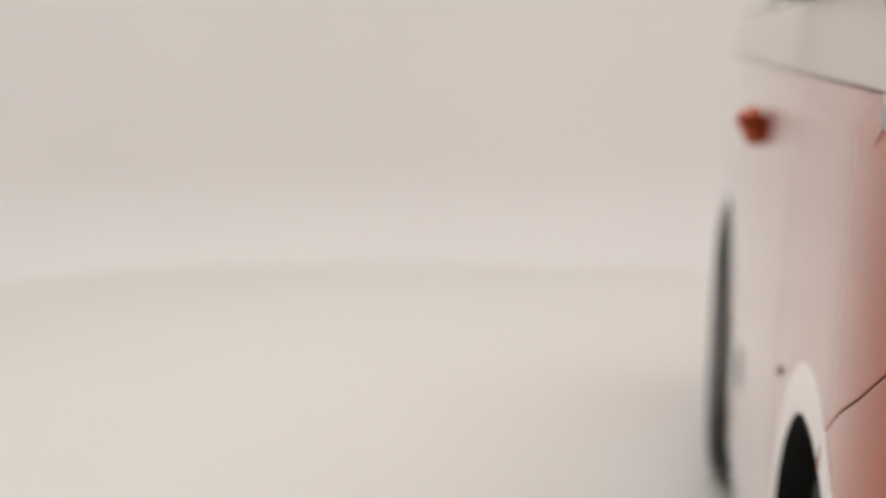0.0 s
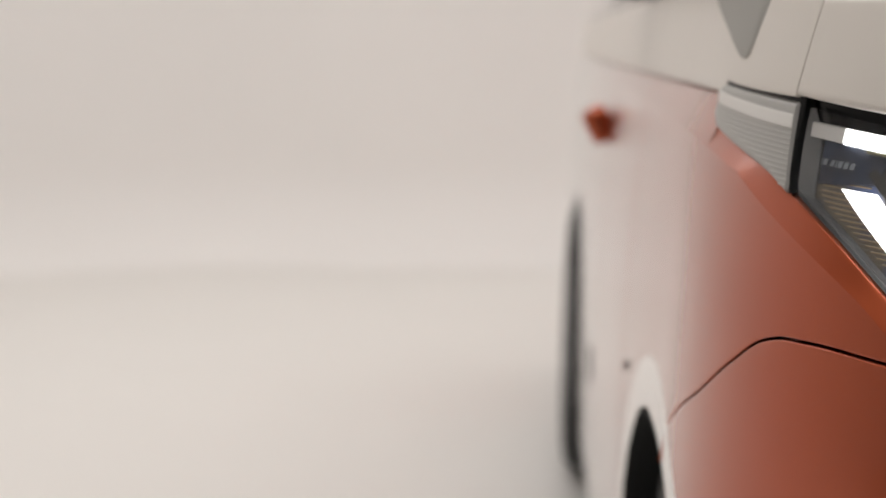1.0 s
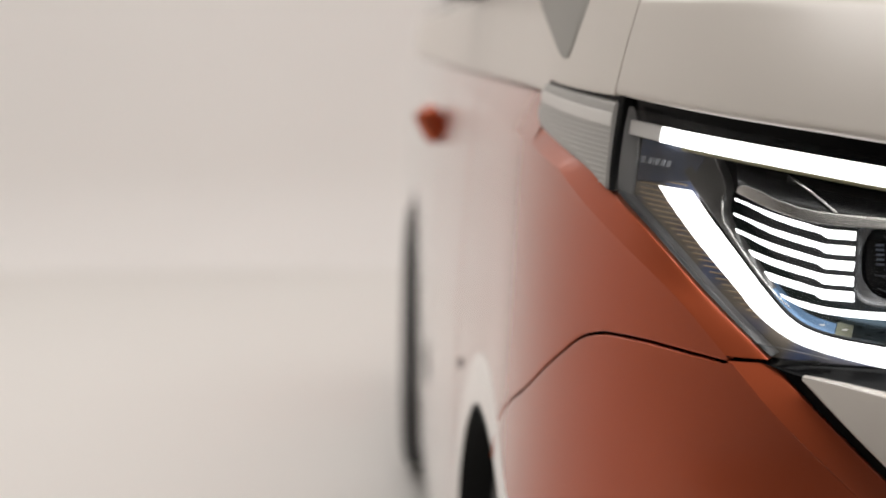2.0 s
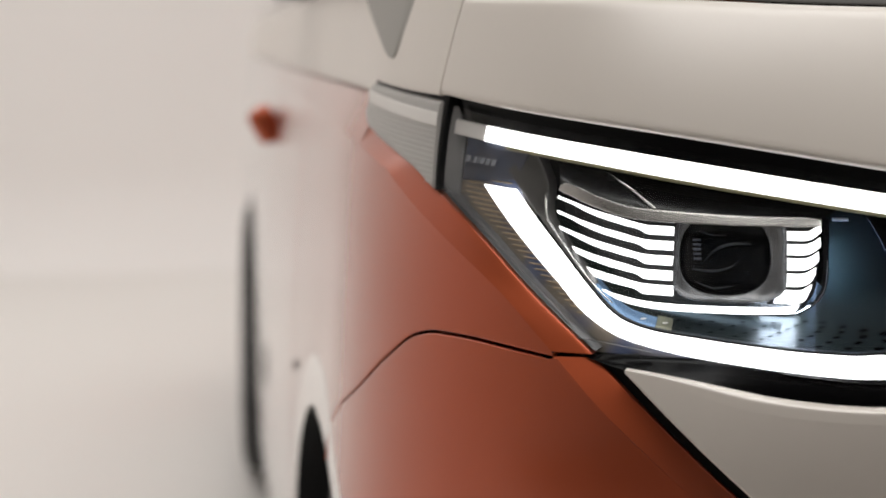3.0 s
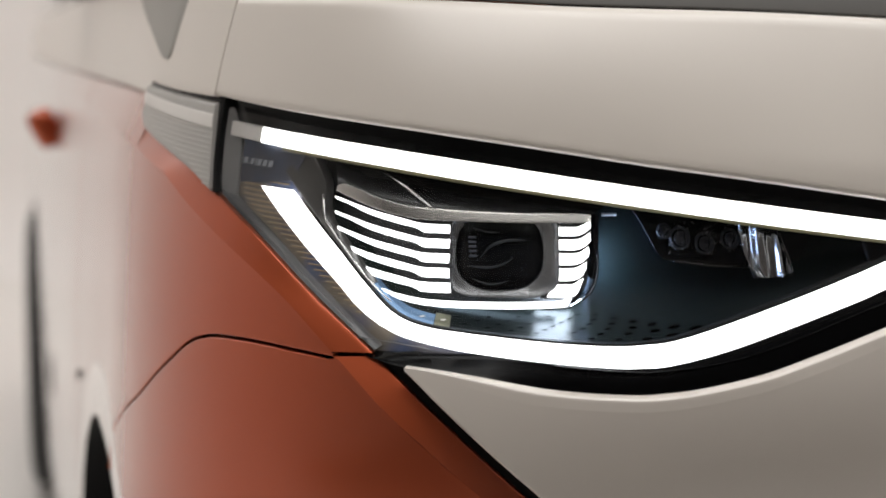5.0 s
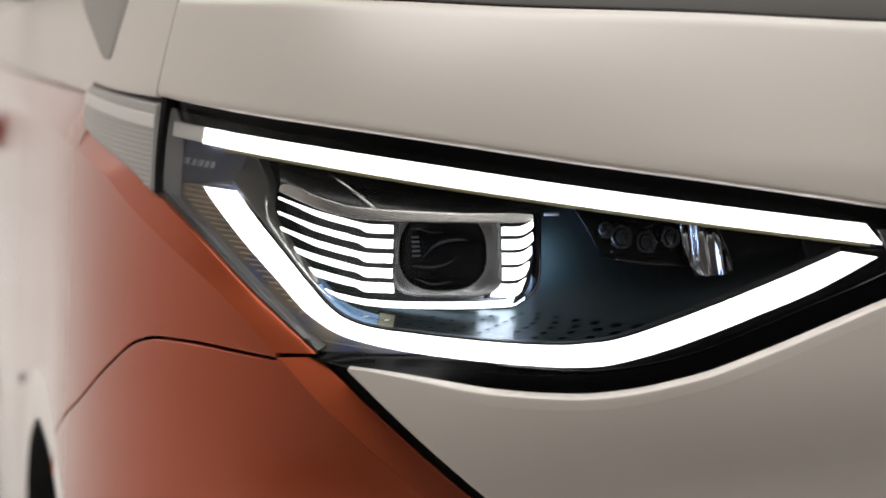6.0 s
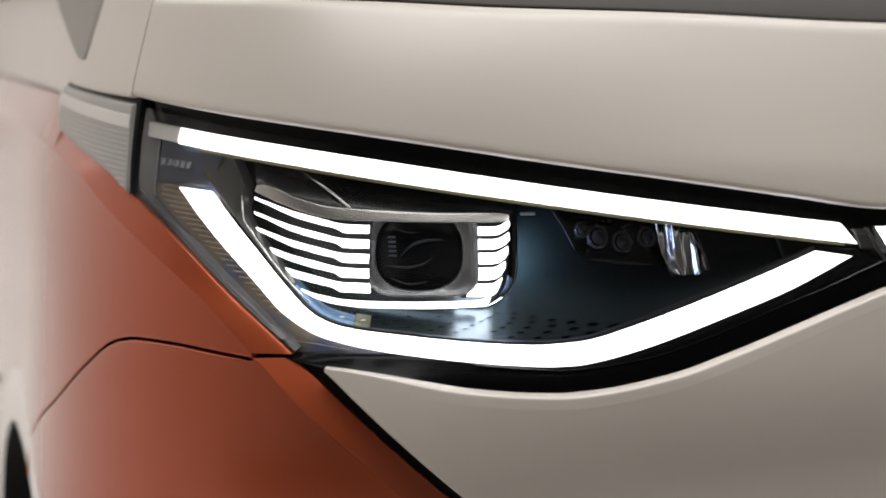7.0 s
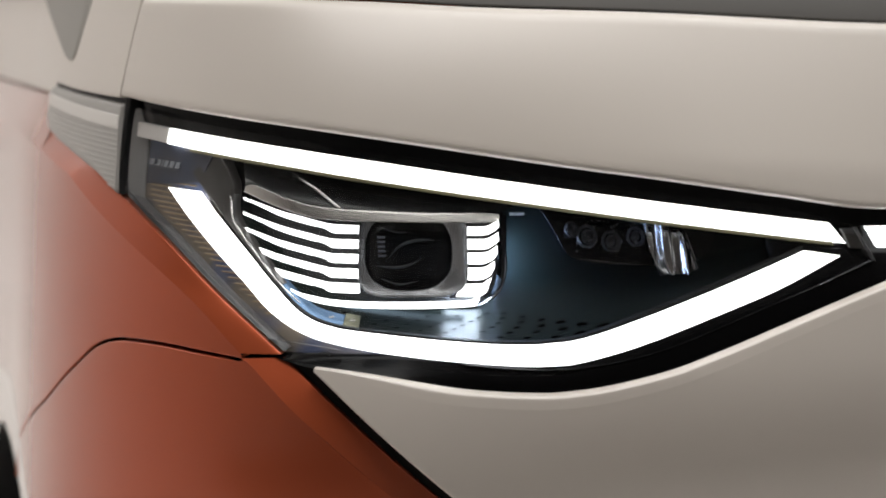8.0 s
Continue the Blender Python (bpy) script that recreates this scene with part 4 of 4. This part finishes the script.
        if abs(fs - gs) < 0.8 * gw:
            van_part("glint", ([skin(fs, fz, -0.0246), skin(fs + w, fz + 0.4 * w, -0.0243), skin(fs + 0.7 * w, fz + w, -0.0246)], [(0, 1, 2)]), LENS_TICK, parent=lamp, smooth=False, mirrored=False)

    q = np.linspace(0.8455, 0.8575, 6)
    van_part("small_reflector", sheet(np.stack([q, np.full(6, 1.0462)], 1), np.stack([q, np.full(6, 1.0482)], 1), rows=2, o=-0.0450, r=0.0004, d=0.003), FROST_LIGHT, "small pale reflector beside the crown", lamp)

    # second light unit and the fluted chrome reflector near the inner end
    van_part("led_pocket", sheet(path([(0.8745, 1.0468), (0.8819, 1.0350), (0.8913, 1.0176), (0.8985, 1.0118), (0.9195, 1.0073), (0.9537, 1.0047), (0.975, 1.0035)], 40), path([(0.8765, 1.056), (0.90, 1.052), (0.93, 1.047), (0.955, 1.044), (0.99, 1.04)], 40), rows=6, o=-0.049,
                                 r=0.0006, d=0.02), GLOSS_BLACK, parent=lamp)
    for ds, dz, rad in ((0.9105, 1.0285, 0.0090), (0.9312, 1.0240, 0.0085), (0.9530, 1.0270, 0.0080), (0.8975, 1.0340, 0.0062)):
        rows = [[skin(ds + rad * f * math.cos(a), dz + rad * f * math.sin(a), -0.0475 + o) for a in np.linspace(0, 2 * math.pi, 25)] for f, o in ((1.0, -0.004), (0.95, 0.001), (0.8, 0.001), (0.72, -0.003), (0.4, -0.001), (0.02, 0.0005))]
        van_part("small_lens", grid(np.array(rows)), LENS_DULL, "small dark lens", lamp)
        rows = [[skin(ds + rad * f * math.cos(a), dz + rad * f * math.sin(a), -0.0465 + o) for a in np.linspace(0, 2 * math.pi, 25)] for f, o in ((0.62, 0.0), (0.56, 0.0012), (0.50, 0.0))]
        van_part("lens_ring", grid(np.array(rows)), LENS_RING, parent=lamp)
    rng = random.Random(5)
    for k in range(64):
        fs, fz, w = rng.gauss((0.8975, 0.9105, 0.9345, 0.9530)[k % 4], 0.0042), rng.uniform(1.016, 1.041), rng.uniform(0.0005, 0.0013)
        e = rng.uniform(-0.0008, 0.0008)
        van_part("lens_facet", ([skin(fs, fz, -0.0460), skin(fs + w, fz + 0.3 * w, -0.0460 + e), skin(fs + 0.8 * w, fz + 1.4 * w, -0.0455), skin(fs - 0.3 * w, fz + w, -0.0460 - e)], [(0, 1, 2, 3)]), LENS_FACET,
                 parent=lamp, smooth=False, mirrored=False)
    q = path([(0.904, 1.0115), (0.93, 1.0078), (0.953, 1.0056)], 20)
    van_part("pocket_edge", sheet(q, q + np.array((0, 0.0005)), rows=2, o=-0.046, r=0.0002, d=0.003), CHROME, parent=lamp)
    nn = 60
    u = np.linspace(0, 1, nn)
    west, east = path([(0.9560, 1.0440), (0.9578, 1.0340), (0.9600, 1.0188), (0.9648, 1.0078), (0.9713, 0.9989)], 12), path([(0.9880, 1.0400), (0.9913, 1.0320), (0.9967, 1.0174), (0.9996, 1.0072), (1.0009, 1.0006)], 12)
    rows = []
    for k, (p, q) in enumerate(zip(west, east)):
        f = k / 11
        sag = np.stack([0 * u, -0.0012 * np.sin(math.pi * u) * f], 1)
        spot = p * (1 - u[:, None]) + q * u[:, None] + sag
        bend = (spot[:, 0] - 0.956 - 0.004 * f) / 0.045
        fold = 0.0022 * np.sin(2 * math.pi * (3.3 * bend + 0.12 * np.sin(7 * bend))) + 0.0009 * np.sin(2 * math.pi * (7.1 * bend + 0.5 * f))
        rows.append(skin(*spot.T, -0.037 + fold - 0.004 * (2 * u - 1) ** 2))
    van_part("fluted_reflector", grid(np.array(rows)), CHROME, "fluted chrome reflector", lamp)
    for q in (west, east):
        van_part("reflector_edge", sheet(q, q + np.array((0.0004, 0.0)), rows=2, o=-0.0385, r=0.0001, d=0.001), CHROME, parent=lamp)

    # added black sheet that keeps the inner end of the bowl dark
    van_part("shade_panel", sheet(path([(0.975, 0.992), (1.03, 1.004), (1.10, 1.014)], 16), path([(0.975, 1.046), (1.04, 1.036), (1.12, 1.026)], 16), rows=4, o=-0.056, o_high=-0.050, r=0.001), MATT_BLACK,
             "black panel added to darken the inner end of the bowl", lamp)
    # panel beside the blades, with a bright edge
    van_part("inner_cheek", sheet(path([(0.563, 1.078), (0.580, 1.0645), (0.600, 1.048), (0.627, 1.025), (0.654, 1.000)], 20), path([(0.586, 1.096), (0.6060, 1.070), (0.6072, 1.056), (0.6110, 1.0440), (0.6280, 1.0270), (0.6450, 1.0110), (0.6600, 0.9975)], 20), rows=5, o=-0.018, o_high=-0.022, r=0.001), CHEEK,
             "smoked inner cheek", lamp)
    q = path([(0.6076, 1.0620), (0.6090, 1.0540), (0.6112, 1.0470), (0.6130, 1.0430), (0.6298, 1.0262), (0.6463, 1.0102), (0.6617, 0.9960), (0.6760, 0.9855)], 40)
    van_part("cheek_edge", sheet(q, q + np.array((0.0005, 0.0003)), rows=2, o=-0.0170, r=0.0002, d=0.002), SATIN, parent=lamp)
    # end piece at the inner point
    for q in (path([(1.1301, 1.0318), (1.1450, 1.0050)], 12), path([(1.1328, 1.0316), (1.1472, 1.0048)], 12), path([(1.1435, 1.0052), (1.0921, 0.9890), (1.0549, 0.9781)], 20)):
        van_part("end_trim", sheet(q, q + np.array((0.0006, 0.0004)), rows=2, o=-0.010, r=0.0002, d=0.002), BEZEL, parent=lamp)
    van_part("end_block", sheet(path([(1.1244, 1.0269), (1.1379, 1.0263)], 6), path([(1.1212, 1.0309), (1.1335, 1.0304)], 6), rows=3, o=-0.0140, r=0.0008), FLANGE, "grey end block", lamp)
    van_part("end_block", sheet(path([(1.1285, 1.0150), (1.1420, 1.0143)], 6), path([(1.1246, 1.0266), (1.1381, 1.0260)], 6), rows=3, o=-0.0150, r=0.0008), CHEEK, parent=lamp)

    # the clear cover over all
    a = path([(0.498, 1.055), (0.557, 1.027), (0.614, 0.990), (0.667, 0.9505), (0.688, 0.946), (0.745, 0.943), (0.802, 0.938), (0.844, 0.935), (0.872, 0.935), (0.906, 0.9415), (0.953, 0.9535), (1.05, 0.9815),
              (1.138, 1.0075)], 120)
    b = path([(0.491, 1.1265), (0.58, 1.1165), (0.66, 1.1075), (0.74, 1.097), (0.82, 1.0855), (0.90, 1.074), (0.98, 1.0625), (1.06, 1.0515), (1.1365, 1.033)], 120)
    cover = van_part("clear_cover", sheet(a, b, rows=16, o=-0.0055, r=0.002, ends=False, roll_low=False, roll_high=False), COVER, "clear plastic lamp cover", lamp)
    cover.visible_shadow = False
    return lamp


def light_bar():
    """The lit bar that runs on from the lamp towards the badge."""
    s = np.linspace(1.1525, 1.43, 40)
    a = np.stack([s, np.linspace(1.0150, 1.008, 40)], 1)
    b = np.stack([s - 0.0095, np.linspace(1.0318, 1.022, 40)], 1)
    bar = van_part("light_bar", sheet(a, b, rows=4, o=-0.012, r=0.0004, d=0.002), GLOW, "lit white bar beside the lamp")
    van_part("bar_surround", between(lambda s: bumper_top(s) - 0.004, lambda s: hood_low(s) + 0.004, 1.145, S_END, 50, rows=6, o=-0.019, r=0.002), GLOSS_BLACK, "gloss black strip", bar)


def side_marker():
    a_s = np.linspace(0.2865, 0.4885, 40)
    a = np.stack([a_s, edge_front(np.maximum(a_s, 0.292)) + 0.0012 + 0.010 * (1 - ease(a_s, 0.280, 0.302))], 1)
    b = path([(0.2955, 1.1395), (0.36, 1.1365), (0.42, 1.1335), (0.4730, 1.1300)], 40)
    marker = van_part("side_marker", sheet(a, b, rows=14, o=-0.002, r=0.004, d=0.022), FROST, "frosted grey side marker with a pale bar")
    p, q = path([(0.296, 1.1225), (0.4765, 1.1095)], 30), path([(0.290, 1.1335), (0.4745, 1.1205)], 30)
    van_part("marker_bar", sheet(p, q, rows=3, o=-0.0012, r=0.0005, d=0.002), FROST_LIGHT, "pale light-guide bar", marker)
    for i in range(13):
        z = 1.1075 - i * 0.0040
        s0, s1 = float(np.interp(-z, [-1.112, -1.0985, -1.0835, -1.0745, -1.0585], [0.290, 0.315, 0.406, 0.452, 0.486])), 0.4770 + i * 0.0008
        k = np.linspace(s0, s1, 16)
        if s1 - s0 > 0.01:
            van_part("marker_rib", sheet(np.stack([k, z + 0.010 * (1 - (k - 0.3) / 0.18)], 1), np.stack([k, z + 0.0018 + 0.010 * (1 - (k - 0.3) / 0.18)], 1), rows=2, o=-0.00175, r=0.0006, d=0.002), FROST, parent=marker)
    # black divider and the black line over the marker
    van_part("divider", sheet(path([(0.489, 1.0580), (0.482, 1.085), (0.4745, 1.1345)], 20), path([(0.4950, 1.0580), (0.4875, 1.085), (0.4825, 1.1345)], 20), rows=3, o=-0.005, r=0.001), MATT_BLACK, "black divider", marker)
    van_part("marker_line", sheet(path([(0.297, 1.1385), (0.38, 1.1345), (0.476, 1.1285)], 24), path([(0.297, 1.1435), (0.38, 1.1395), (0.476, 1.1355)], 24), rows=2, o=-0.006, r=0.001), GLOSS_BLACK, parent=marker)


headlamp()
light_bar()
side_marker()


# ---- the other side of the van ----
def mirror_side():
    twin = {}
    for ob in van_parts:
        me = ob.data.copy()
        me.transform(Matrix.Diagonal((-1, 1, 1, 1)))
        me.flip_normals()
        twin[ob] = part(ob.name.split(".")[0], me, twin.get(ob.parent, ob.parent), ob.get("label", ""))
        twin[ob].visible_shadow = ob.visible_shadow


mirror_side()
